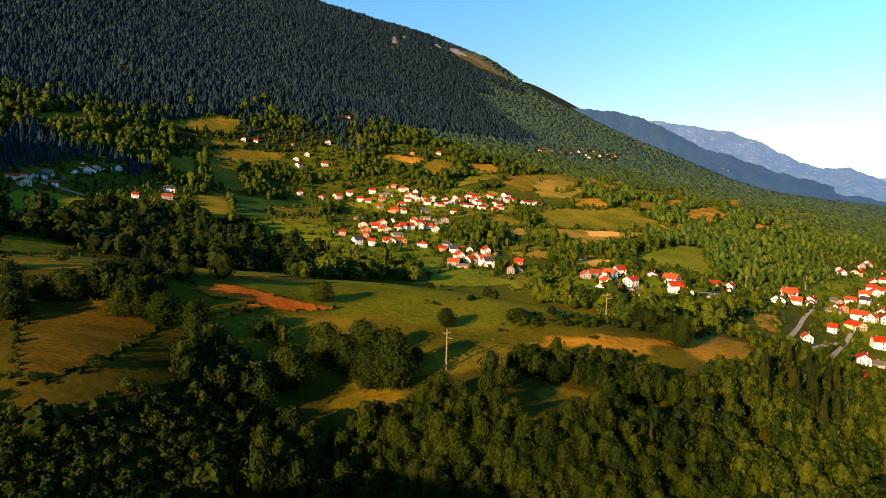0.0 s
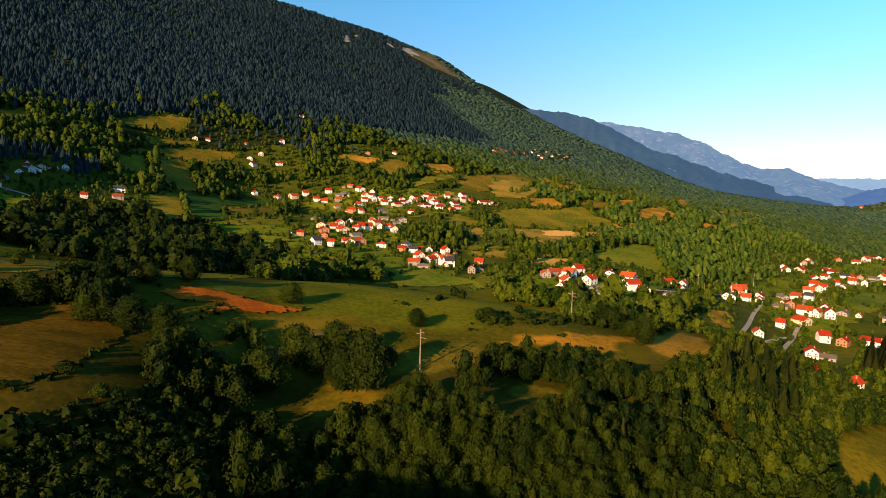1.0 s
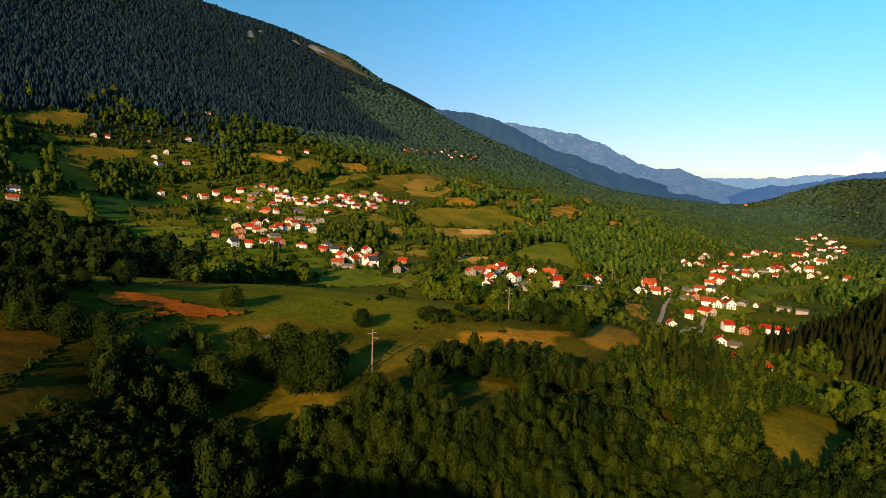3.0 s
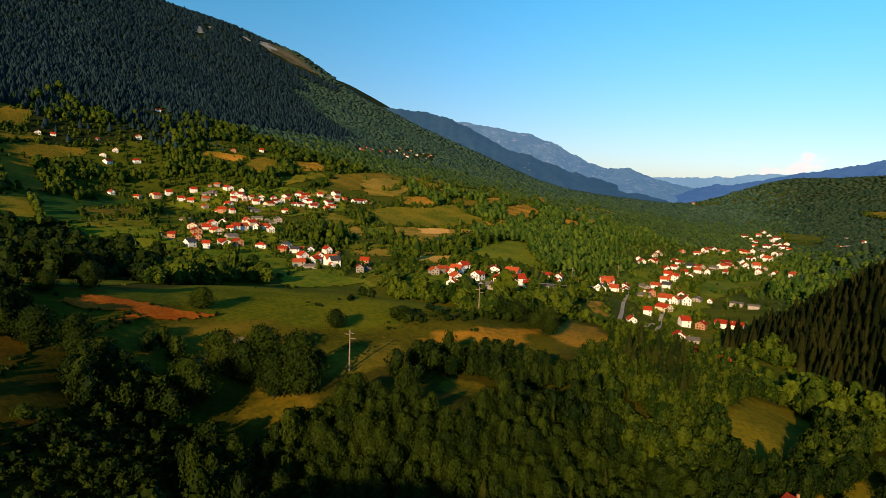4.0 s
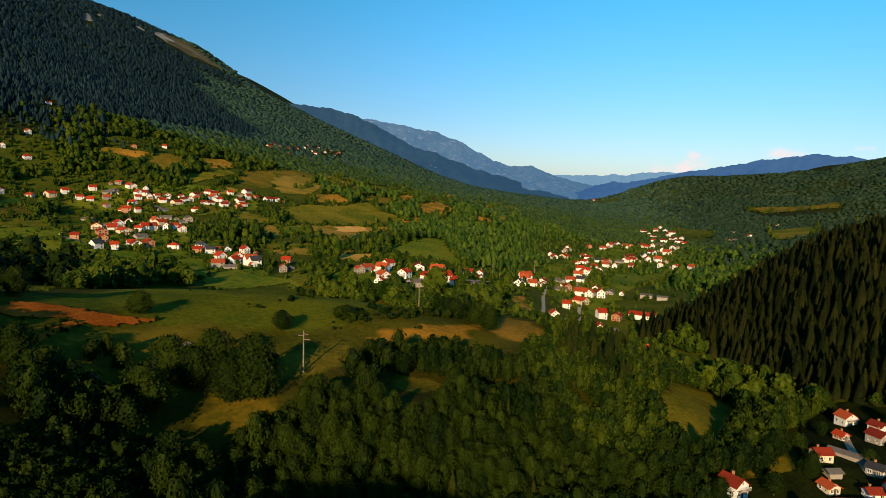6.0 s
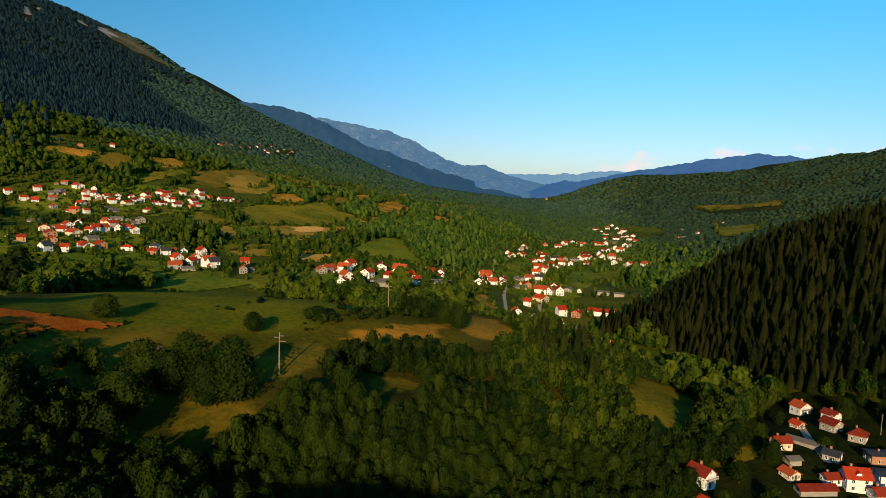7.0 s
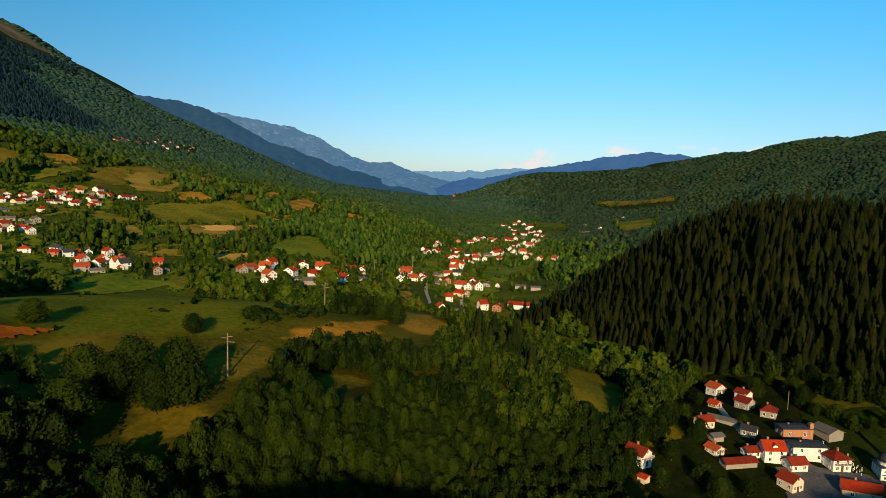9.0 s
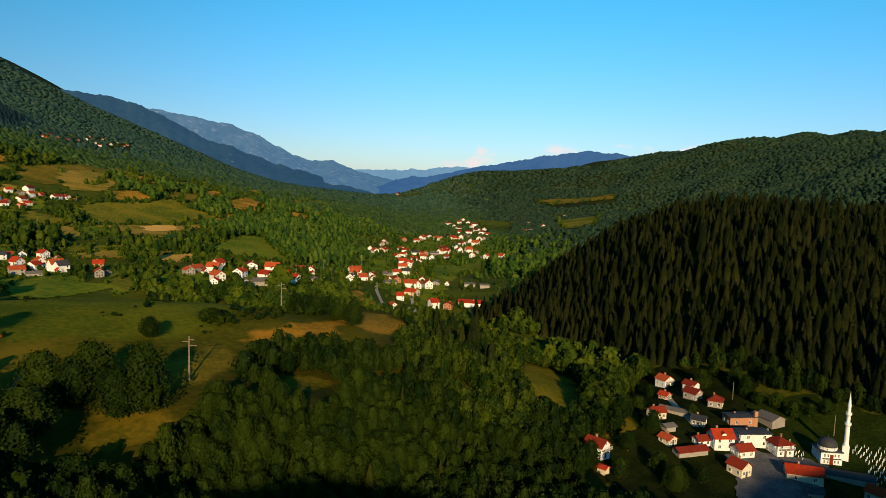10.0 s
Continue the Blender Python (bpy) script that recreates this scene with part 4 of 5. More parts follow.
big_house(178, 119, 52, 10, 19, 7.2, "white", "slate", 0.08, "long white two-storey house with flat dark roof", balcony=True)
big_house(181, 110, -30, 11, 11.5, 6.4, "white", "brown", 0.5, "white house with hipped red-brown roof", hip=True, balcony=True)
big_house(169, 97, 30, 11, 18, 4.2, "cream", "red", 0.55, "long house with bright red-brown roof and cream gable")
big_house(160, 90, 30, 6, 7, 2.6, "grey", "slate", 0.5, "low shed with dark roof", plain=True)
big_house(183, 87, 22, 9, 24, 3.0, "grey", "slate", 0.35, "long dark-roofed hall beside the graveyard", plain=True)
big_house(176, 76, -10, 8, 9, 4.6, "cream", "red", 0.62, "pink rendered house with red roof")
big_house(176, 139, 15, 8, 8, 3.6, "grey", "slate", 0.5, "low house with dark sheet roof")
HOUSE_SPOTS += [(116, 146), (107, 137)]

big_house(330, 419, -147, 13, 32, 4.6, "white", "red", 0.5, "long white hall with bright red roof in the valley village")
big_house(386, 476, 40, 10, 16, 4.0, "grey", "fibre", 0.3, "long grey hall with flat roof", plain=True)
big_house(389, 459, 40, 9, 14, 3.6, "grey", "fibre", 0.3, "low grey workshop with flat roof", plain=True)
HOUSE_SPOTS += [(330, 419), (386, 476), (389, 459)]


def lathe(bm, profile, segments=16):
    """A turned body from rows of radius and height."""
    rows = [[bm.verts.new((r * math.cos(i * 2 * math.pi / segments), r * math.sin(i * 2 * math.pi / segments), z)) for i in range(segments)] for r, z in profile]
    for a, c in zip(rows, rows[1:]):
        for i in range(segments):
            j = (i + 1) % segments
            bm.faces.new((a[i], a[j], c[j], c[i]))
    bm.faces.new(rows[0][::-1]), bm.faces.new(rows[-1])


def mosque(x, y, turn):
    base = new("mosque")
    base.matrix_basis = pose(x, y, ground_z(x, y) - .2, 0, 0, turn) @ Matrix.Scale(.72, 4)
    tagged(base, "white village mosque with dark dome and porch", "mosque")
    bm = bmesh.new()
    box(bm, -5.2, 5.2, -5.2, 5.2, -2, 6.6)
    part("wall", bm, WALLS["white"], base)
    bm = bmesh.new()
    box(bm, -5.7, 5.7, -5.7, 5.7, 6.55, 6.95)
    part("cornice", bm, ROOFS["slate"], base)
    bm = bmesh.new()
    lathe(bm, [(4.5, 6.9), (4.5, 8.3), (4.8, 8.35), (4.8, 8.6)], 16)
    drum = part("drum", bm, WALLS["white"], base)
    for i in range(8):
        a = i * 45 + 22.5
        window(base, 4.52 * math.sin(radians(a)), -4.52 * math.cos(radians(a)), 7.25, a, .7, .9)
    bm = bmesh.new()
    lathe(bm, [(4.7 * math.cos(radians(a)), 8.55 + 4.2 * math.sin(radians(a))) for a in range(0, 90, 9)] + [(.12, 12.8), (.1, 14.2)], 20)
    for f in bm.faces:
        f.smooth = True
    part("dome", bm, ROOFS["slate"], base, "dark sheet-metal dome")
    for z in (1.0, 4.2):
        for u in (-3.4, -1.7, 1.7, 3.4):
            window(base, u, -5.2, z, 0, .9, 1.6)
        for u in (-3, 0, 3):
            window(base, -5.2, u, z, -90, .9, 1.6)
            window(base, 5.2, u, z, 90, .9, 1.6)
    bm = bmesh.new()
    box(bm, -.9, .9, -5.32, -5.1, -.2, 5.4)
    part("door", bm, ROOFS["brown"], base, "tall red-brown entrance")
    bm = bmesh.new()
    box(bm, -4.6, 4.6, -6.4, -5.2, 3.3, 3.5)
    part("canopy", bm, ROOFS["slate"], base)


def minaret(x, y):
    base = new("minaret")
    base.matrix_basis = pose(x, y, ground_z(x, y) - .3, 0, 0, 20) @ Matrix.Diagonal((.66, .66, .84, 1))
    tagged(base, "slender white minaret with two balconies and pointed spire", "minaret")
    bm = bmesh.new()
    box(bm, -1.7, 1.7, -1.7, 1.7, -1, 7.5)
    part("plinth", bm, WALLS["white"], base)
    bm = bmesh.new()
    lathe(bm, [(1.65, 7.4), (1.25, 8.6), (1.15, 17.5), (1.0, 17.6), (1.0, 22.2), (.85, 22.3), (.85, 25.3)], 12)
    part("shaft", bm, WALLS["white"], base)
    for z, r in ((17.0, 1.75), (21.7, 1.55)):
        bm = bmesh.new()
        lathe(bm, [(1.0, z - .9), (r, z - .1), (r, z + .9), (r - .12, z + .9), (r - .12, z + .05), (.9, z + .05)], 12)
        part("balcony", bm, WHITE_PAINT, base)
    bm = bmesh.new()
    lathe(bm, [(1.0, 25.2), (.95, 25.5), (.5, 28.5), (.08, 31.2), (.05, 32.0)], 12)
    part("spire", bm, WHITE_PAINT, base, "pale pointed spire")


mosque(192, 97, -48)
minaret(197.5, 92.5)
gr = np.random.default_rng(8)
for yard in ([(207, 96), (216, 83), (190, 75), (185, 86), (198, 84)], [(194, 111), (188, 103), (183, 102), (184, 108)]):
    bm = bmesh.new()
    lo, hi = np.min(yard, 0), np.max(yard, 0)
    for gx in np.arange(lo[0], hi[0], 1.35):
        for gy in np.arange(lo[1], hi[1], 1.7):
            px, py = gx + gr.uniform(-.3, .3), gy + gr.uniform(-.3, .3)
            if inside(np.array([px]), np.array([py]), yard)[0] and gr.random() < .8:
                z, tall = ground_z(px, py) + .4, gr.uniform(.9, 1.5)
                box(bm, px - .09, px + .09, py - .09, py + .09, z - .3, z + tall)
    me = bpy.data.meshes.new("gravestones")
    bm.to_mesh(me), bm.free(), me.materials.append(WHITE_PAINT)
    tagged(new("gravestones", me), "rows of slim white gravestones on the lawn", "gravestones", kind="stuff")


# ---- poles ----


def power_pole(x, y, tall, turn, words):
    """A tapered concrete pole with three cross-arms and insulators."""
    base = new("power_pole")
    base.matrix_basis = pose(x, y, ground_z(x, y) - .3, 0, 0, turn)
    tagged(base, words, "power pole", "power poles")
    bm = bmesh.new()
    ring = [(0, .30), (tall * .5, .23), (tall, .14)]
    rows = [[bm.verts.new((r * math.cos(i * math.pi / 4), r * math.sin(i * math.pi / 4), z)) for i in range(8)] for z, r in ring]
    for a, b in zip(rows, rows[1:]):
        for i in range(8):
            bm.faces.new((a[i], a[(i + 1) % 8], b[(i + 1) % 8], b[i]))
    bm.faces.new(rows[-1])
    part("shaft", bm, CONCRETE, base)
    for z, left, right in ((.925, -.2, 1.5), (.885, -1.9, .2), (.80, -.3, 2.2)):
        bm = bmesh.new()
        box(bm, left, right, -.09, .09, tall * z - .1, tall * z + .1)
        arm = part("cross_arm", bm, CONCRETE, base)
        for ix in {left + .15, right - .15}:
            if abs(ix) > .4:
                bm = bmesh.new()
                bmesh.ops.create_cone(bm, cap_ends=True, segments=6, radius1=.12, radius2=.07, depth=.45, matrix=Matrix.Translation((ix, 0, tall * z + .32)))
                part("insulator", bm, GLASS, arm)
    return base


power_pole(-0.2, 210, 13.5, -42, "pale concrete power pole with cross-arms at the wood's edge")
power_pole(70.8, 281.3, 13, -42, "pale concrete power pole with cross-arms on the meadow")
power_pole(256, 531, 15, -42, "pale concrete power pole beside the upper road")
power_pole(343, 594, 13.5, -42, "concrete power pole above the village houses")
power_pole(594, 942, 18, -42, "tall power pole on the wooded slope")


def utility_pole(x, y, tall):
    base = new("utility_pole")
    base.matrix_basis = pose(x, y, ground_z(x, y) - .3)
    tagged(base, "thin wooden utility pole beside the houses", "utility pole", "utility poles")
    bm = bmesh.new()
    bmesh.ops.create_cone(bm, cap_ends=True, segments=8, radius1=.16, radius2=.10, depth=tall, matrix=Matrix.Translation((0, 0, tall / 2)))
    part("shaft", bm, CONCRETE, base)
    bm = bmesh.new()
    box(bm, -.7, .7, -.06, .06, tall - .6, tall - .45)
    part("cross_arm", bm, BARK, base)


POLE_SPOTS = [(215, 143), (212, 101), (225, 227), (344, 480), (285, 524), (253, 514), (89, 788)]
for x, y in POLE_SPOTS:
    utility_pole(x, y, 9)

# ---- trees ----
LONE_TREES = [(-44.6, 253, 7.7, 4.7), (1.6, 245.8, 7.1, 3.7), (-114.5, 205.6, 10, 5), (-74.3, 198.3, 11.6, 5.1), (-67.5, 194.1, 9.7, 4.8), (-84.1, 198.9, 10.7, 5.5), (-38.2, 210.9, 12.8, 6), (-26.7, 210.5, 15.4, 6.3), (-17.4, 198.4, 18.9, 7.2), (-24.1, 198.7, 13.8, 5.2), (-32.4, 206.6, 12.5, 5.4), (-46.2, 191.5, 13.5, 6.7), (-95.5, 199.3, 8.2, 4.5), (-92.2, 201.1, 7.3, 3.3), (-129.1, 202.5, 11.8, 4.9), (-122.9, 204.4, 7.4, 3.9)]
LONE_TREES_2 = [(-105.4, 219.1, 10, 6), (-89.3, 235, 7, 4.1), (-79, 245.9, 9.4, 4.3), (-101.8, 225.8, 8.1, 6.1), (95.7, 261.2, 12, 4.3), (93.3, 270, 7.3, 4.9), (31.5, 263.6, 4.5, 4.5), (89.4, 282.7, 8.6, 5.1), (-55.4, 183.3, 8.2, 4.1), (-9.8, 210.5, 7.2, 2.7), (-142.9, 261.4, 5.3, 2.9), (-109.3, 210.5, 5.8, 4.9), (-121.1, 189.7, 7.4, 5.5), (-86.8, 163.3, 3.4, 2.6), (-96.1, 152.6, 2.1, 2.2), (-77.5, 158.2, 3.8, 2.2)]


def crown_template(seed, cards, size, lobes=9, core=(8, 5), tip=.5, lift=.16):
    """Crown of a broadleaf tree one metre high and one wide: sprays of leaves over a lumpy core. Quads, and a tint for each vertex."""
    g = np.random.default_rng(seed)
    bough = g.normal(size=(lobes, 3)) + (0, 0, .35)
    bough /= np.linalg.norm(bough, axis=1, keepdims=True)

    def skin(z, a):
        """Radius of the crown at height z in direction a, swelling at each bough."""
        girth = np.where(z > .36, np.clip(1 - ((z - .36) / .66) ** 2, 0, 1) ** tip, np.clip(1 - ((.36 - z) / .40) ** 2, 0, 1) ** .5)
        way = np.stack([np.cos(a) * girth, np.sin(a) * girth, (z - .42) * 2], -1)
        way /= np.linalg.norm(way, axis=-1, keepdims=True) + 1e-6
        swell = np.exp((5 + .45 * lobes) * ((way[..., None, :] * bough).sum(-1) - 1)).max(-1)
        return .5 * girth * (.66 + .46 * swell)

    z = g.uniform(.04, 1.0, cards * 4)
    a = g.uniform(0, 2 * np.pi, cards * 4)
    r = skin(z, a)
    pick = np.nonzero(g.random(cards * 4) < r / .5 + .12)[0][:cards]
    z, a, r = z[pick], a[pick], r[pick] * np.clip(g.normal(.97, .11, len(pick)), .66, 1.24)
    pos = np.stack([r * np.cos(a), r * np.sin(a), z + g.normal(0, .025, len(z))], -1)
    n = .75 * np.stack([np.cos(a), np.sin(a), .3 + 1.3 * np.clip(z - .4, 0, 1)], -1) + g.normal(0, .62, (len(z), 3))
    n /= np.linalg.norm(n, axis=1, keepdims=True)
    t = np.cross(n, g.normal(0, 1, n.shape))
    t /= np.linalg.norm(t, axis=1, keepdims=True)
    b = np.cross(n, t)
    s = size * g.uniform(.5, 1.4, (len(z), 1))
    verts = [np.stack([pos - b * s, pos + t * s * .7, pos + b * s * 1.1, pos - t * s * .75], 1).reshape(-1, 3)]
    faces = [np.arange(len(z) * 4).reshape(-1, 4)]
    tints = [np.repeat(g.uniform(-.38, .38, len(z)), 4)]
    seg, rows = core
    h = np.linspace(.05, .98, rows + 1)
    hh, aa = np.meshgrid(h, np.arange(seg) * 2 * np.pi / seg, indexing="ij")
    aa = aa + g.uniform(-.25, .25, aa.shape)
    rr = skin(hh, aa) * (.70 if cards > 100 else .84) * g.uniform(.9, 1.06, aa.shape)
    i, j = np.meshgrid(np.arange(rows), np.arange(seg), indexing="ij")
    k = len(verts[0])
    faces.append(np.stack([k + i * seg + j, k + i * seg + (j + 1) % seg, k + (i + 1) * seg + (j + 1) % seg, k + (i + 1) * seg + j], -1).reshape(-1, 4))
    verts.append(np.stack([rr * np.cos(aa), rr * np.sin(aa), hh], -1).reshape(-1, 3))
    tints.append(g.uniform(-.2, .1, rr.size))
    body = np.vstack(verts)
    body[:, 2] = lift + (1 - lift) * body[:, 2]
    return body, np.vstack(faces), np.concatenate(tints)


def tuft_template(seed, seg=4, peak=.10, waist=.5):
    """A far tree one metre high and one wide: an uneven dome or spire of a few faces. Quads."""
    g = np.random.default_rng(seed)
    rows = ((.0, .40), (waist, .46 if peak > .05 else .30), (1.0, peak))
    verts = []
    for z, r in rows:
        for j in range(seg):
            a = (j + g.uniform(-.3, .3)) * 2 * math.pi / seg
            verts.append((r * g.uniform(.75, 1.2) * math.cos(a), r * g.uniform(.75, 1.2) * math.sin(a), z * g.uniform(.88, 1.1)))
    faces = [(i * seg + j, i * seg + (j + 1) % seg, (i + 1) * seg + (j + 1) % seg, (i + 1) * seg + j) for i in (0, 1) for j in range(seg)]
    return np.array(verts), np.array(faces), g.uniform(-.12, .12, len(verts))


def trunk_template(tall=.5, radius=.03):
    """Tapered trunk with three limbs. Quads."""
    verts, faces = [], []

    def limb(p, q, r0, r1):
        p, q = np.array(p), np.array(q)
        k = len(verts) * 10
        ring = np.array([(math.cos(i * 1.2566), math.sin(i * 1.2566), 0) for i in range(5)])
        verts.append(np.vstack([p + ring * r0, q + ring * r1]))
        faces.extend([(k + i, k + (i + 1) % 5, k + 5 + (i + 1) % 5, k + 5 + i) for i in range(5)])

    limb((0, 0, -.12), (.01, 0, tall), radius, radius * .6)
    limb((0, 0, tall * .6), (.2, .06, tall * 1.25), radius * .5, radius * .25)
    limb((0, 0, tall * .7), (-.15, .14, tall * 1.35), radius * .5, radius * .25)
    limb((0, 0, tall * .75), (-.04, -.2, tall * 1.3), radius * .5, radius * .25)
    return np.vstack(verts), np.array(faces)


def conifer_template(seed, tiers, branches):
    """Spruce one metre high and one wide: drooping boughs in tiers round a slim core. Triangles."""
    g = np.random.default_rng(seed)
    verts, faces = [], []
    for i in range(tiers):
        z = .10 + .86 * (i + g.uniform(-.2, .2)) / tiers
        reach = .5 * (1 - z) ** .7 + .02
        spin = g.uniform(0, 6.28)
        for j in range(branches):
            a = spin + 6.283 * (j + g.uniform(-.3, .3)) / branches
            r, wide, drop = reach * g.uniform(.7, 1.15), 6.283 / branches * .62, g.uniform(.03, .09)
            tip = (r * math.cos(a), r * math.sin(a), z - drop)
            one = (.55 * r * math.cos(a - wide), .55 * r * math.sin(a - wide), z - drop * .3)
            two = (.55 * r * math.cos(a + wide), .55 * r * math.sin(a + wide), z - drop * .3)
            top = (0, 0, z + .9 / tiers)
            k = len(verts)
            verts += [top, one, tip, two]
            faces += [(k, k + 1, k + 2), (k, k + 2, k + 3)]
    k = len(verts)
    verts.append((0, 0, 1.0))
    verts += [(.42 * math.cos(i * 1.0472), .42 * math.sin(i * 1.0472), .04) for i in range(6)]
    faces += [(k, k + 1 + i, k + 1 + (i + 1) % 6) for i in range(6)]
    if tiers < 4:
        return np.array(verts, float), np.array(faces)
    k = len(verts)
    verts += [(.025 * math.cos(i * 2.0944), .025 * math.sin(i * 2.0944), z) for z in (-.1, .2) for i in range(3)]
    for i in range(3):
        j = (i + 1) % 3
        faces += [(k + i, k + j, k + 3 + j), (k + i, k + 3 + j, k + 3 + i)]
    return np.array(verts, float), np.array(faces)


def grove(name, templates, spots, mat, words, category, soft=False):
    """Many trees as one mesh. spots: rows of x, y, z, height, radius, turn, tint."""
    if not len(spots):
        return None
    vs, fs, ts, count = [], [], [], 0
    which = np.arange(len(spots)) % len(templates)
    for i, (v, f, *jitter) in enumerate(templates):
        s = spots[which == i]
        if not len(s):
            continue
        c, q = np.cos(s[:, 5])[:, None], np.sin(s[:, 5])[:, None]
        x = (v[None, :, 0] * c - v[None, :, 1] * q) * s[:, 4:5] * 2 + s[:, 0:1]
        y = (v[None, :, 0] * q + v[None, :, 1] * c) * s[:, 4:5] * 2 + s[:, 1:2]
        z = v[None, :, 2] * s[:, 3:4] + s[:, 2:3]
        vs.append(np.stack([x, y, z], -1).reshape(-1, 3))
        fs.append((f[None] + (np.arange(len(s)) * len(v))[:, None, None] + count).reshape(-1, f.shape[1]))
        ts.append((s[:, 6:7] + (jitter[0] if jitter else np.zeros(len(v)))[None]).ravel())
        count += len(s) * len(v)
    return tagged(new(name, mesh_of(name, np.vstack(vs), np.vstack(fs), mat, soft, np.concatenate(ts))), words, category, kind="stuff")


def scatter(near, far, gap, growth, start, end, seed):
    """Jittered spots round the centre; the gap grows with the distance."""
    g = np.random.default_rng(seed)
    rows, r = [], near
    while r < far:
        step = max(gap, r * growth)
        a = np.arange(radians(start), radians(end), step / r)
        a = a + (g.uniform(0, 1) + g.uniform(-.45, .45, len(a))) * step / r
        rr = r + g.uniform(-.45, .45, len(a)) * step
        rows.append(np.stack([CENTRE[0] + rr * np.sin(a), CENTRE[1] + rr * np.cos(a), np.full(len(a), step)], -1))
        r += step
    return np.vstack(rows)


MOSQUE_VILLAGE = [(112, 140), (140, 152), (165, 168), (205, 190), (235, 190), (232, 130), (240, 60), (100, 55), (110, 120)]
CONIFER_HILL = [(262, 382), (280, 330), (246, 262), (232, 205), (246, 160), (240, 125), (236, 70), (500, -250), (1000, 0), (900, 300), (600, 460), (430, 400), (380, 378)]
KNOLL_OPEN = [(-62, 222), (-35, 222), (-5, 216), (30, 236), (70, 242), (130, 256), (125, 280), (90, 300), (60, 440), (-20, 440), (-60, 350), (-95, 262), (-88, 232)]
WEST_OPEN = [(-135, 200), (-100, 215), (-62, 190), (-60, 180), (-80, 150), (-95, 130), (-150, 150)]


def clear_of(p):
    """Spots that are not on a field, a road, a village or a house."""
    ok = np.ones(len(p), bool)
    # the land in front of a field or a house is open too, as far as a tree's height would hide it
    reach = np.hypot(p[:, 0] - CENTRE[0], p[:, 1] - CENTRE[1])
    here, beyond = land(p[:, 0], p[:, 1]), land(p[:, 0] + .04 * (p[:, 0] - CENTRE[0]), p[:, 1] + .04 * (p[:, 1] - CENTRE[1]))
    fall = (beyond - here) / (.04 * reach) + (101 - here) / reach
    drop = np.clip(np.where(reach > 500, 9.5, 7.0) / np.maximum(fall, .03) / reach, 0, .11)
    hx = np.array(HOUSE_SPOTS)
    for share in (0, .5, 1):
        qx, qy = p[:, 0] + share * drop * (p[:, 0] - CENTRE[0]), p[:, 1] + share * drop * (p[:, 1] - CENTRE[1])
        for polygon in [o for _, o in FIELDS] + [COVERS[k][2] for k in (1, 3, 5, 6, 7, 8, 9, 10)] + [MOSQUE_VILLAGE]:
            ok &= ~inside(qx, qy, polygon)
        for i in range(0, len(p), 2000):
            d = np.hypot(qx[i:i + 2000, None] - hx[None, :, 0], qy[i:i + 2000, None] - hx[None, :, 1]).min(1)
            ok[i:i + 2000] &= d > 6 + p[i:i + 2000, 2] * .55
    for line in ROADS:
        for (x0, y0), (x1, y1) in zip(line, line[1:]):
            t = np.clip(((p[:, 0] - x0) * (x1 - x0) + (p[:, 1] - y0) * (y1 - y0)) / ((x1 - x0) ** 2 + (y1 - y0) ** 2), 0, 1)
            ok &= np.hypot(p[:, 0] - x0 - t * (x1 - x0), p[:, 1] - y0 - t * (y1 - y0)) > 5
    return ok


def rows_for(p, seed, height, spread, radius):
    """Full rows for grove() from spots: height and radius about the given means."""
    g = np.random.default_rng(seed)
    h = height * g.lognormal(0, spread, len(p))
    return np.stack([p[:, 0], p[:, 1], land(p[:, 0], p[:, 1]) - .3, h, radius * (h / height) ** .7 * g.uniform(.85, 1.15, len(p)), g.uniform(0, 6.28, len(p)), g.uniform(-.25, .45, len(p))], -1)


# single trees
TREE_PARTS = [(mesh_of("crown", *crown_template(s, 620, .042, 18, (12, 7))[:2], LEAVES_DIM_NEAR), mesh_of("trunk", *trunk_template(), BARK)) for s in range(5)]
LARGE_TREE_PARTS = [(mesh_of("crown", *crown_template(10 + s, 2200, .023, 26, (14, 9), lift=.06)[:2], LEAVES_DIM_NEAR), mesh_of("trunk", *trunk_template(), BARK)) for s in range(4)]


def broadleaf_tree(x, y, tall, radius, n, words="leafy green broadleaf tree with a full crown"):
    base = new("tree")
    tagged(base, words, "tree", "single trees")
    base.matrix_basis = Matrix.LocRotScale((x, y, ground_z(x, y) - .2), Euler((0, 0, n * 2.4)), (radius * 2, radius * 2, tall))
    for piece_name, me in zip(("crown", "trunk"), LARGE_TREE_PARTS[n % 4] if radius > 3.2 else TREE_PARTS[n % 5]):
        ob = new(piece_name, me)
        ob.parent = base
    return base


for n, (x, y, tall, radius) in enumerate(LONE_TREES + LONE_TREES_2):
    broadleaf_tree(x, y, tall, radius * 1.05, n)

VILLAGE_TREES = [(195, 172), (162, 158), (151, 145), (180, 144), (128, 129), (121, 119), (135, 117), (131, 143), (221, 140), (216, 132), (217, 125), (229, 148), (235, 161), (214, 117), (229, 194), (220, 113), (224, 108), (154, 160), (202, 184), (112, 152), (105, 141), (90, 140), (110, 133), (221, 160), (234, 131), (234, 107)]
for n, (x, y) in enumerate(VILLAGE_TREES):
    broadleaf_tree(x, y, 6.5 + 1.6 * (n % 3), 2.7 + .5 * (n % 3), n, "green broadleaf tree among the village houses")

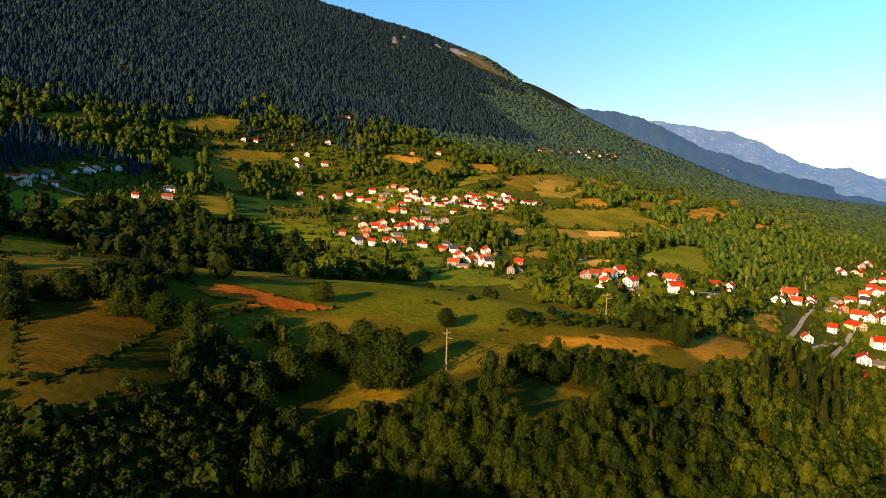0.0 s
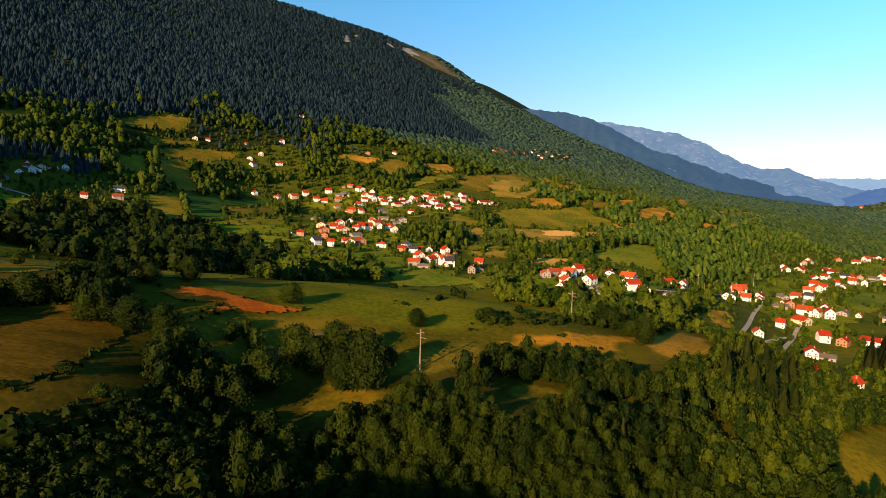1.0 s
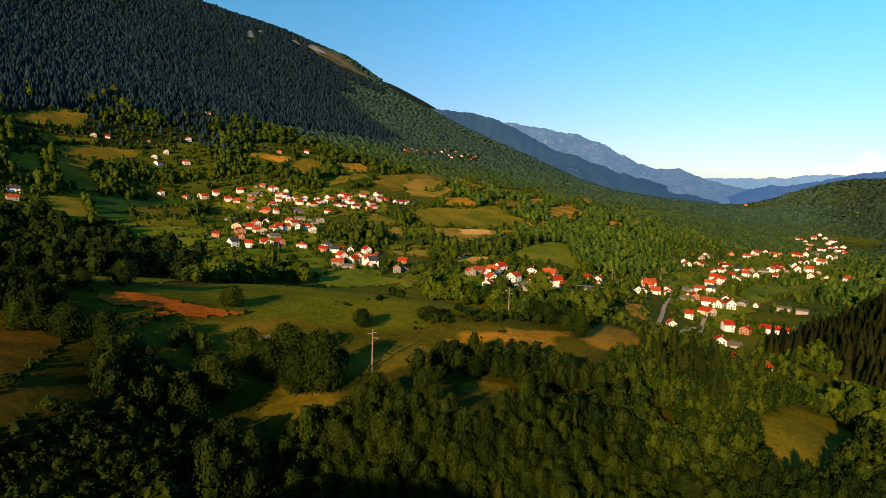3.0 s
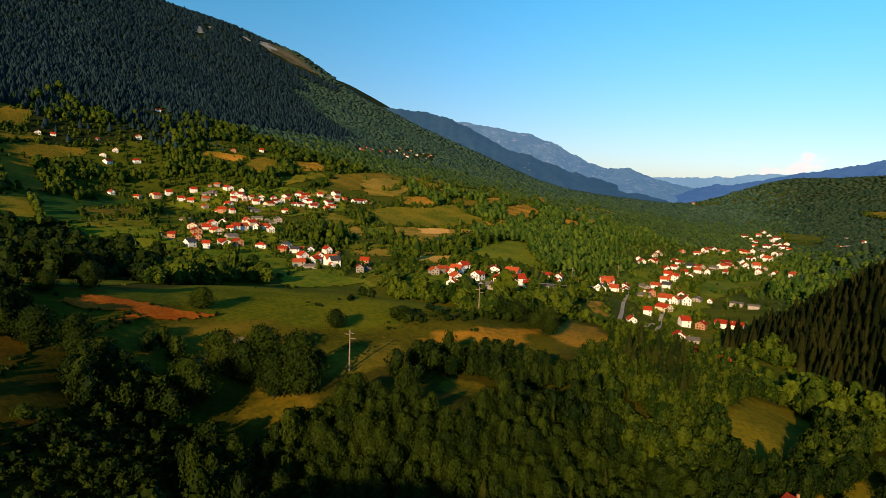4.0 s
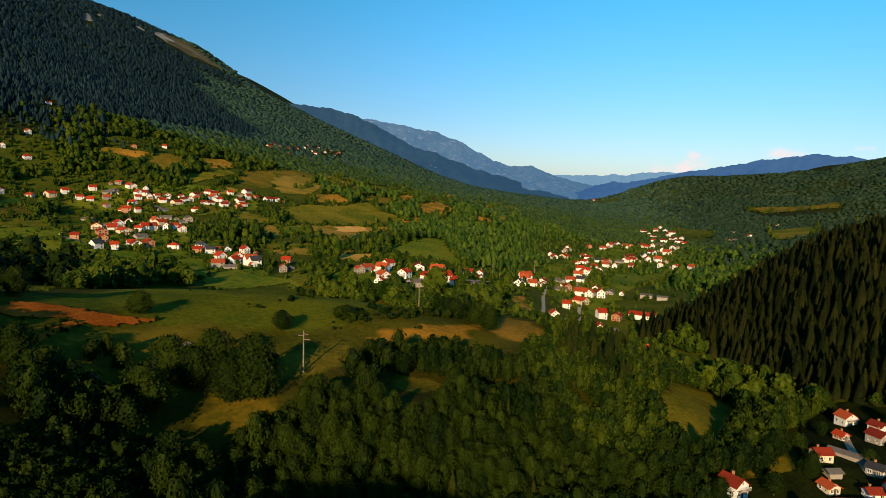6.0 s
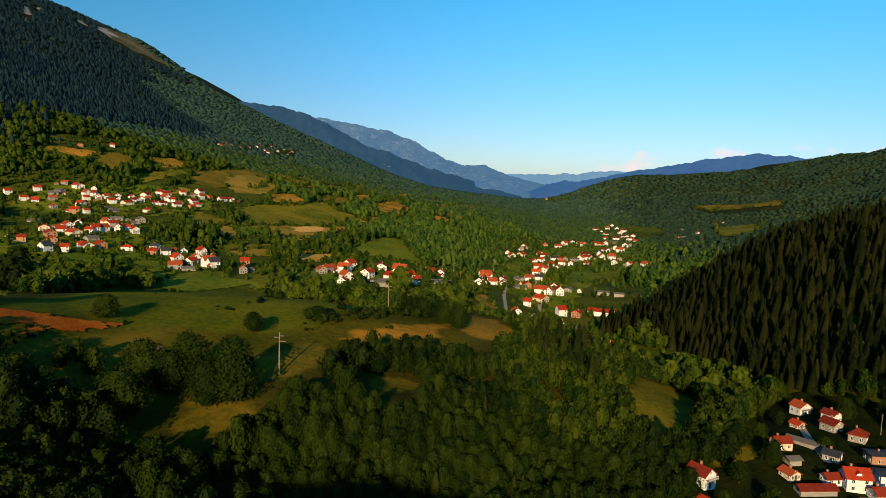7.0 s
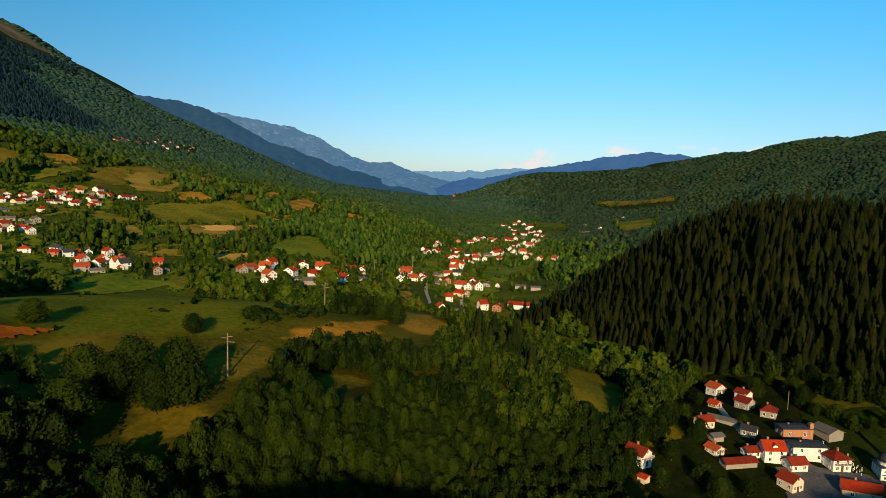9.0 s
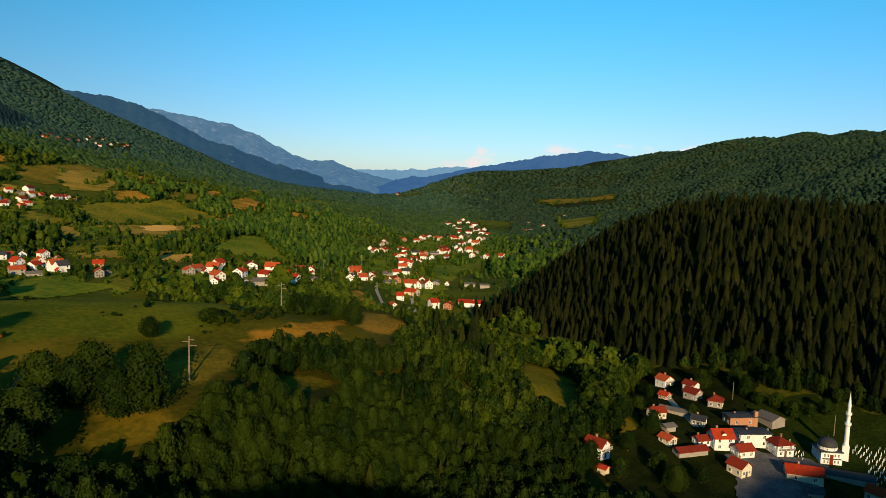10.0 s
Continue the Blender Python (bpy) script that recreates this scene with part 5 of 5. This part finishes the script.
# woods near the camera
near_spots = scatter(132, 330, 3.4, 0.0, -38, 79, 1)
x, y = near_spots[:, 0], near_spots[:, 1]
free = clear_of(near_spots) & ~inside(x, y, GULLY_GAP)
hill = inside(x, y, CONIFER_HILL)
shrub = inside(x, y, WOOD_SHRUBS)
fore = inside(x, y, WOOD_FOREGROUND)
wood = fore.copy()
for polygon in (WOOD_STRIP, WOOD_EAST_EDGE, WOOD_HEDGE_WEST, WOOD_GULLY):
    wood |= inside(x, y, polygon)
wood |= (x > 92) & ~inside(x, y, KNOLL_OPEN)
wood |= (wobble(x, y, 14) > .72) & ~inside(x, y, KNOLL_OPEN) & ~inside(x, y, WEST_OPEN)
wood |= (np.hypot(x - CENTRE[0], y - CENTRE[1]) < 150) & ~inside(x, y, WEST_OPEN) & ~shrub
wood &= free & ~hill & ~shrub
rows = rows_for(near_spots, 2, 8.6, .17, 2.75)
rows[:, 4] *= np.random.default_rng(62).lognormal(0, .16, len(rows))
rows[:, 3:5] *= np.where(inside(x, y, WOOD_TOWN_FRONT), .6, 1)[:, None]
lot = np.random.default_rng(61).random(len(x))
spire = wood & fore & (lot < .05)
singles = np.nonzero(wood & fore & (y > 148) & ~spire)[0][:300]
for n, k in enumerate(singles):
    broadleaf_tree(rows[k, 0], rows[k, 1], rows[k, 3], rows[k, 4], n, "dense green broadleaf tree in the wood")
wood[singles] = False
wood &= ~spire
NEAR_CROWNS = [crown_template(20 + s, 320, .050, 12, (7, 4)) for s in range(7)]
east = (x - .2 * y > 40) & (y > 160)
grove("near_woods", NEAR_CROWNS, rows[wood & ~east], LEAVES_DIM_WOOD, "dense broadleaf wood below the meadows", "wood")
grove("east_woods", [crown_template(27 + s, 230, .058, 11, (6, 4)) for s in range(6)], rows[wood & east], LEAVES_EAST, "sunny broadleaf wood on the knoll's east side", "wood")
r = rows[spire]
r[:, 3] *= 1.25
r[:, 4] *= .92
grove("wood_spruces", [conifer_template(34 + s, 13, 9) for s in range(3)], r, LEAVES_SPRUCE, "single spruces standing in the broadleaf wood", "wood")
weeds = scatter(84, 200, 2.7, 0.0, -46, 10, 33)
weeds = weeds[inside(weeds[:, 0], weeds[:, 1], WOOD_SHRUBS) & clear_of(weeds)]
r = rows_for(weeds, 3, 2.5, .2, 1.5)
r[:, 3:5] *= np.where(np.random.default_rng(63).random(len(r)) < .1, 1.6, 1)[:, None]
grove("shrubs", [crown_template(100 + s, 110, .080, 9, (6, 3), lift=-.04) for s in range(6)], r, LEAVES_DIM_WOOD, "tangled green shrubs and young trees on the slope", "shrubs")

young = scatter(200, 330, 6.5, 0.0, 20, 60, 21)
young = young[inside(young[:, 0], young[:, 1], WOOD_SPRUCE_GROUP)]
grove("spruce_group", [conifer_template(30 + s, 13, 9) for s in range(3)], rows_for(young, 22, 13, .22, 3.3), LEAVES_SPRUCE, "group of tall yellow-green spruces at the wood's edge", "wood")

# bushes dotted over the open ground and along the banks
dots = scatter(100, 420, 3.4, 0.0, -36, 60, 31)
bx, by = dots[:, 0], dots[:, 1]
bank = wobble(bx, by, 17) + .8 * wobble(bx + 90, by, 6)
dots = dots[(inside(bx, by, SCRUB_BANK) & (bank > -.6) | (bank > 1.05) & (inside(bx, by, KNOLL_OPEN) | inside(bx, by, WEST_OPEN)) | (bank > -.5) & inside(bx, by, WOOD_SHRUBS)) & ~inside(bx, by, FIELDS[1][1]) & ~inside(bx, by, FIELDS[0][1])]
grove("bushes", [crown_template(110 + s, 44, .13, 5, (5, 3), lift=-.04) for s in range(4)], rows_for(dots, 32, 1.5, .5, 1.2), LEAVES_DIM_WOOD, "low bushes and tussocks on the open meadow", "bushes")

# the conifer hill
hill_spots = scatter(250, 900, 5.2, 0.0115, 20, 80, 4)
hill_spots = hill_spots[inside(hill_spots[:, 0], hill_spots[:, 1], CONIFER_HILL) & clear_of(hill_spots)]
hill_range = np.hypot(hill_spots[:, 0] - CENTRE[0], hill_spots[:, 1] - CENTRE[1])
grove("spruce_wood", [conifer_template(s, 11, 7) for s in range(6)], rows_for(hill_spots[hill_range < 520], 5, 13.2, .2, 3.45), NEEDLES, "dense dark spruce wood on the hill", "wood", True)
grove("far_spruce_wood", [conifer_template(s, 5, 6) for s in range(4)], rows_for(hill_spots[hill_range >= 520], 6, 13.5, .2, 4.2), NEEDLES, "dense dark spruce wood on the hill", "wood")

# hedges, copses and woods of the valley and the slopes
mid = scatter(330, 1250, 6.2, 0.0071, -37, 79, 7)
x, y, step = mid.T
keep = clear_of(mid) & ~inside(x, y, CONIFER_HILL) & ~inside(x, y, KNOLL_OPEN)
hx = np.array(HOUSE_SPOTS)
home = np.concatenate([np.hypot(x[i:i + 2000, None] - hx[None, :, 0], y[i:i + 2000, None] - hx[None, :, 1]).min(1) for i in range(0, len(x), 2000)])
chance = np.random.default_rng(77).random(len(x))
keep &= (wobble(x, y, 60) + .7 * wobble(x, y, 21) > -.85) | (x > 330)
keep &= (home > np.where(x > 330, 60, 40)) | (chance < np.where(x > 330, .5, .7))
front = inside(x, y, WOOD_TOWN_FRONT)
keep &= ~front | (chance < .85)
small = np.where(front, .45, 1)[keep] * np.where(home < 40, np.where(x > 330, .42, .5), np.where((x > 330) & (home < 90), .7, 1.0))[keep]
mid = mid[keep]
mid_range = np.hypot(mid[:, 0] - CENTRE[0], mid[:, 1] - CENTRE[1])
v = -.76 * mid[:, 0] + .65 * mid[:, 1] + np.random.default_rng(3).normal(0, 45, len(mid))
fir = (v > 860 + 60 * wobble(mid[:, 0], mid[:, 1], 120)) & (mid[:, 0] < 150)
fir |= inside(mid[:, 0], mid[:, 1], WEST_FIRS_AND_SHADE)
# western copses wear the darkened leaves in place of a hill's shade
for name, words, mat, where in (("valley_trees", "hedges and copses of green broadleaf trees", LEAVES, (mid[:, 0] < 290) & (mid[:, 0] > -70)), ("western_copses", "copses and hedges round the western hamlet, shade put into their leaf colour", LEAVES_DIM_WOOD, mid[:, 0] <= -70), ("village_trees", "sunny green trees between the village houses", LEAVES_FOREST, mid[:, 0] >= 290)):
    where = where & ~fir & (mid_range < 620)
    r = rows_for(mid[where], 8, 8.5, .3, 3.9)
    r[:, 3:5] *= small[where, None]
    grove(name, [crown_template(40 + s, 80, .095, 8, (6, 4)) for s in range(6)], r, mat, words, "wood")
for name, words, mat, where in (("slope_trees", "broadleaf copses and hedges on the mountain's foot", LEAVES, mid[:, 0] < 260), ("valley_forest", "sunny green broadleaf forest above the valley village", LEAVES_FOREST, (mid[:, 0] >= 260) & (v > -130)), ("hill_foot_woods", "forest at the foot of the hills, shade and haze in its colour", HILL_LEAVES, (mid[:, 0] >= 260) & (v <= -130))):
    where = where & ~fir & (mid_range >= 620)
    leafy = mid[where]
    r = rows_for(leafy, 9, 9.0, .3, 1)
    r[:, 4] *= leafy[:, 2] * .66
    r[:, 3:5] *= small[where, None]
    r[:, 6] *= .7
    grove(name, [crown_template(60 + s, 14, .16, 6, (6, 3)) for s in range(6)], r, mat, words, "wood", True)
g = np.random.default_rng(41)
border = []
for field_kind, outline in FIELDS:
    if field_kind in ("bald", "rock", "yard", "lawn", "shaded_weeds", "straw", "crop"):
        continue
    for (x0, y0), (x1, y1) in zip(outline, outline[1:] + outline[:1]):
        reach = math.hypot(x0 - CENTRE[0], y0 - CENTRE[1])
        length = math.hypot(x1 - x0, y1 - y0)
        gap = 1.9 if reach < 350 else .0055 * reach
        dense = g.choice((.12, .45, .85), p=(.35, .35, .3))
        for share in np.arange(0, 1, gap / max(length, gap)):
            if g.random() < dense:
                border.append((x0 + share * (x1 - x0) + g.normal(0, gap * .5), y0 + share * (y1 - y0) + g.normal(0, gap * .5), reach))
border = np.array(border)
hx = np.array(HOUSE_SPOTS)
border = border[[np.hypot(hx[:, 0] - p[0], hx[:, 1] - p[1]).min() > 9 for p in border]]
r = rows_for(border, 42, 1.0, .4, .62)
r[:, 3:5] *= np.where(border[:, 2] < 350, 1.3, np.clip(border[:, 2] * .0048, 2.0, 5.5))[:, None]
r[:, 2] -= .1
near_edge = border[:, 2] < 350
grove("field_edge_bushes", [crown_template(120 + s, 34, .14, 5, (5, 3), lift=-.04) for s in range(4)], r[near_edge], LEAVES_DIM_WOOD, "low bushes and weeds along the meadow edges", "bushes")
grove("field_hedges", [crown_template(130 + s, 10, .19, 4, (5, 3), lift=-.04) for s in range(4)], r[~near_edge], LEAVES, "green hedges and bushes between the fields", "hedge")
plots = hx[g.integers(0, len(hx), 2300)] + g.normal(0, 17, (2300, 2))
plots = plots[(plots[:, 1] > 300)]
plots = plots[[np.hypot(hx[:, 0] - p[0], hx[:, 1] - p[1]).min() > 7.5 for p in plots]]
grove("garden_trees", [crown_template(140 + s, 16, .17, 4, (5, 3)) for s in range(4)], rows_for(plots, 43, 4.0, .35, 2.1), LEAVES, "small green fruit trees and bushes in the village gardens", "trees")
firs = mid[fir]
r = rows_for(firs, 10, 10.5, .22, 1)
r[:, 4] *= firs[:, 2] * .6
grove("lower_mountain_firs", [tuft_template(70 + s, 5, .02, .35) for s in range(6)], r, MOUNTAIN_NEEDLES, "dark conifer forest at the mountain's foot", "forest", True)

far = scatter(1250, 3900, 9, 0.0056, -37, 79, 11)
x, y, step = far.T
keep = clear_of(far)
v = -.76 * x + .65 * y
u = .65 * x + .76 * y
fir = (v > 850) & (x < 250 + 200 * wobble(x, y, 300))
keep &= (wobble(x, y, 130) > -.72) | (v > 500) | (v < -100)
keep &= (np.hypot(x, y) < 3500) | (x > 1500)
sel = far[keep & fir]
r = rows_for(sel, 12, 9.5, .2, 1)
r[:, 4] *= sel[:, 2] * .66
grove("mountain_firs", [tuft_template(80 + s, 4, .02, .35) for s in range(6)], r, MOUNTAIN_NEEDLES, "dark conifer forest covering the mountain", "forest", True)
sel = far[keep & ~fir]
r = rows_for(sel, 13, 6.3, .22, 1)
r[:, 4] *= sel[:, 2] * .72
r[:, 6] *= .6
r[:, 2] -= .3 * r[:, 3]
lumps = [tuft_template(90 + s) for s in range(8)]
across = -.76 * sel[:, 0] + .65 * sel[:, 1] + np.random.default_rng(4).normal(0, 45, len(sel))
# shady picks the woods whose leaf colour holds shade and haze
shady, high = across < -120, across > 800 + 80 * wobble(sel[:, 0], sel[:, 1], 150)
# past about two kilometres the leaves turn bluer: haze painted by distance
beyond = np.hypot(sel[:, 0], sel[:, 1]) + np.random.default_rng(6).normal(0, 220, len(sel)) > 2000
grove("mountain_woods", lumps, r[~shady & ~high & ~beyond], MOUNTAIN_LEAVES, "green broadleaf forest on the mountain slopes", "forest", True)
grove("far_mountain_woods", lumps, r[~shady & ~high & beyond], FAR_LEAVES, "broadleaf forest on the far slopes, tinted blue for haze", "forest", True)
grove("high_mountain_woods", lumps, r[high], HIGH_LEAVES, "beech forest high on the mountain, tinted blue for haze", "forest", True)
grove("hill_woods", lumps, r[shady], HILL_LEAVES, "forest on the hills across the valley, shade and haze in its colour", "forest", True)

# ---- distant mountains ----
def hazed_stone(name, wood, stone, share, glow):
    """Forest and bare rock of a mountain kilometres away, with the blue of the air put in as emission."""
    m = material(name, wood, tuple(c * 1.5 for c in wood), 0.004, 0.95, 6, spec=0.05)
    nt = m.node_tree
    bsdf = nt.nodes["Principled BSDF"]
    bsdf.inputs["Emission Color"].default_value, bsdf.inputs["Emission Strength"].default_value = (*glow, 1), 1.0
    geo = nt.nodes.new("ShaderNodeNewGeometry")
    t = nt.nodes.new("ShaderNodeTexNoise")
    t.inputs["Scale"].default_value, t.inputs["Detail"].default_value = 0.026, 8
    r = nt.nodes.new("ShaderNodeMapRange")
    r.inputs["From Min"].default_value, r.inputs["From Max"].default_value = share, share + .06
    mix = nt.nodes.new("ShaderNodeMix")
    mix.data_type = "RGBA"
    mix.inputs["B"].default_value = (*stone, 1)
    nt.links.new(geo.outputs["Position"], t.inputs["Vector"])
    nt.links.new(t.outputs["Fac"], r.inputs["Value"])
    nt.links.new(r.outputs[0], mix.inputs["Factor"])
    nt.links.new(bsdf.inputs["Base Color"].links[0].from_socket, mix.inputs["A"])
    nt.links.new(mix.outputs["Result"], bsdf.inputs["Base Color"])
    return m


def ridge(name, crest, reach, depth, base_z, mat, words):
    """A mountain range far off: crest as heading and elevation, falling towards the valley in spurs."""
    crest = np.array(crest)
    a = np.arange(crest[0, 0], crest[-1, 0], .12)
    top = 101 + reach * np.tan(np.radians(np.interp(a, crest[:, 0], crest[:, 1]))) 
    rough = 7 * wobble(a * 10, a * 3, 6) + 3 * wobble(a * 10, a * 7, 1.7)
    down = np.linspace(0, 1, 26)
    az, d = np.meshgrid(np.radians(a), down, indexing="ij")
    r = reach - depth * d
    rise = (top[:, None] - base_z)
    z = base_z + rough[:, None] * (1 - d) ** 9 + rise * (1 - d) ** 1.25 + rise * .09 * np.sin(np.pi * d) * (wobble(np.degrees(az) * 30 + 60 * d, d * 60, 40) + .5 * wobble(np.degrees(az) * 30 - 50 * d, d * 90, 17))
    x, y = CENTRE[0] + r * np.sin(az), CENTRE[1] + r * np.cos(az)
    cols = len(down)
    i, j = np.meshgrid(np.arange(len(a) - 1), np.arange(cols - 1), indexing="ij")
    k = (i * cols + j).ravel()
    return tagged(new(name, mesh_of(name, np.stack([x, y, z], -1).reshape(-1, 3), np.stack([k, k + cols, k + cols + 1, k + 1], -1), mat, True)), words, "mountain", kind="structure")


# the last colour of each is painted air haze; the hills give no light
FAR_BLUE = hazed_stone("hazed_far_hill_forest", (0.02, 0.035, 0.05), (0.05, 0.06, 0.08), .9, (0.020, 0.075, 0.20))
FAR_PALE = hazed_stone("hazed_farthest_hills", (0.03, 0.05, 0.08), (0.05, 0.06, 0.08), .9, (0.10, 0.21, 0.33))
FAR_WOOD = hazed_stone("hazed_far_mountain_forest", (0.016, 0.030, 0.028), (0.30, 0.28, 0.26), .70, (0.009, 0.039, 0.092))
FAR_ROCK = hazed_stone("hazed_far_mountain_rock", (0.045, 0.06, 0.06), (0.12, 0.125, 0.14), .58, (0.026, 0.098, 0.205))
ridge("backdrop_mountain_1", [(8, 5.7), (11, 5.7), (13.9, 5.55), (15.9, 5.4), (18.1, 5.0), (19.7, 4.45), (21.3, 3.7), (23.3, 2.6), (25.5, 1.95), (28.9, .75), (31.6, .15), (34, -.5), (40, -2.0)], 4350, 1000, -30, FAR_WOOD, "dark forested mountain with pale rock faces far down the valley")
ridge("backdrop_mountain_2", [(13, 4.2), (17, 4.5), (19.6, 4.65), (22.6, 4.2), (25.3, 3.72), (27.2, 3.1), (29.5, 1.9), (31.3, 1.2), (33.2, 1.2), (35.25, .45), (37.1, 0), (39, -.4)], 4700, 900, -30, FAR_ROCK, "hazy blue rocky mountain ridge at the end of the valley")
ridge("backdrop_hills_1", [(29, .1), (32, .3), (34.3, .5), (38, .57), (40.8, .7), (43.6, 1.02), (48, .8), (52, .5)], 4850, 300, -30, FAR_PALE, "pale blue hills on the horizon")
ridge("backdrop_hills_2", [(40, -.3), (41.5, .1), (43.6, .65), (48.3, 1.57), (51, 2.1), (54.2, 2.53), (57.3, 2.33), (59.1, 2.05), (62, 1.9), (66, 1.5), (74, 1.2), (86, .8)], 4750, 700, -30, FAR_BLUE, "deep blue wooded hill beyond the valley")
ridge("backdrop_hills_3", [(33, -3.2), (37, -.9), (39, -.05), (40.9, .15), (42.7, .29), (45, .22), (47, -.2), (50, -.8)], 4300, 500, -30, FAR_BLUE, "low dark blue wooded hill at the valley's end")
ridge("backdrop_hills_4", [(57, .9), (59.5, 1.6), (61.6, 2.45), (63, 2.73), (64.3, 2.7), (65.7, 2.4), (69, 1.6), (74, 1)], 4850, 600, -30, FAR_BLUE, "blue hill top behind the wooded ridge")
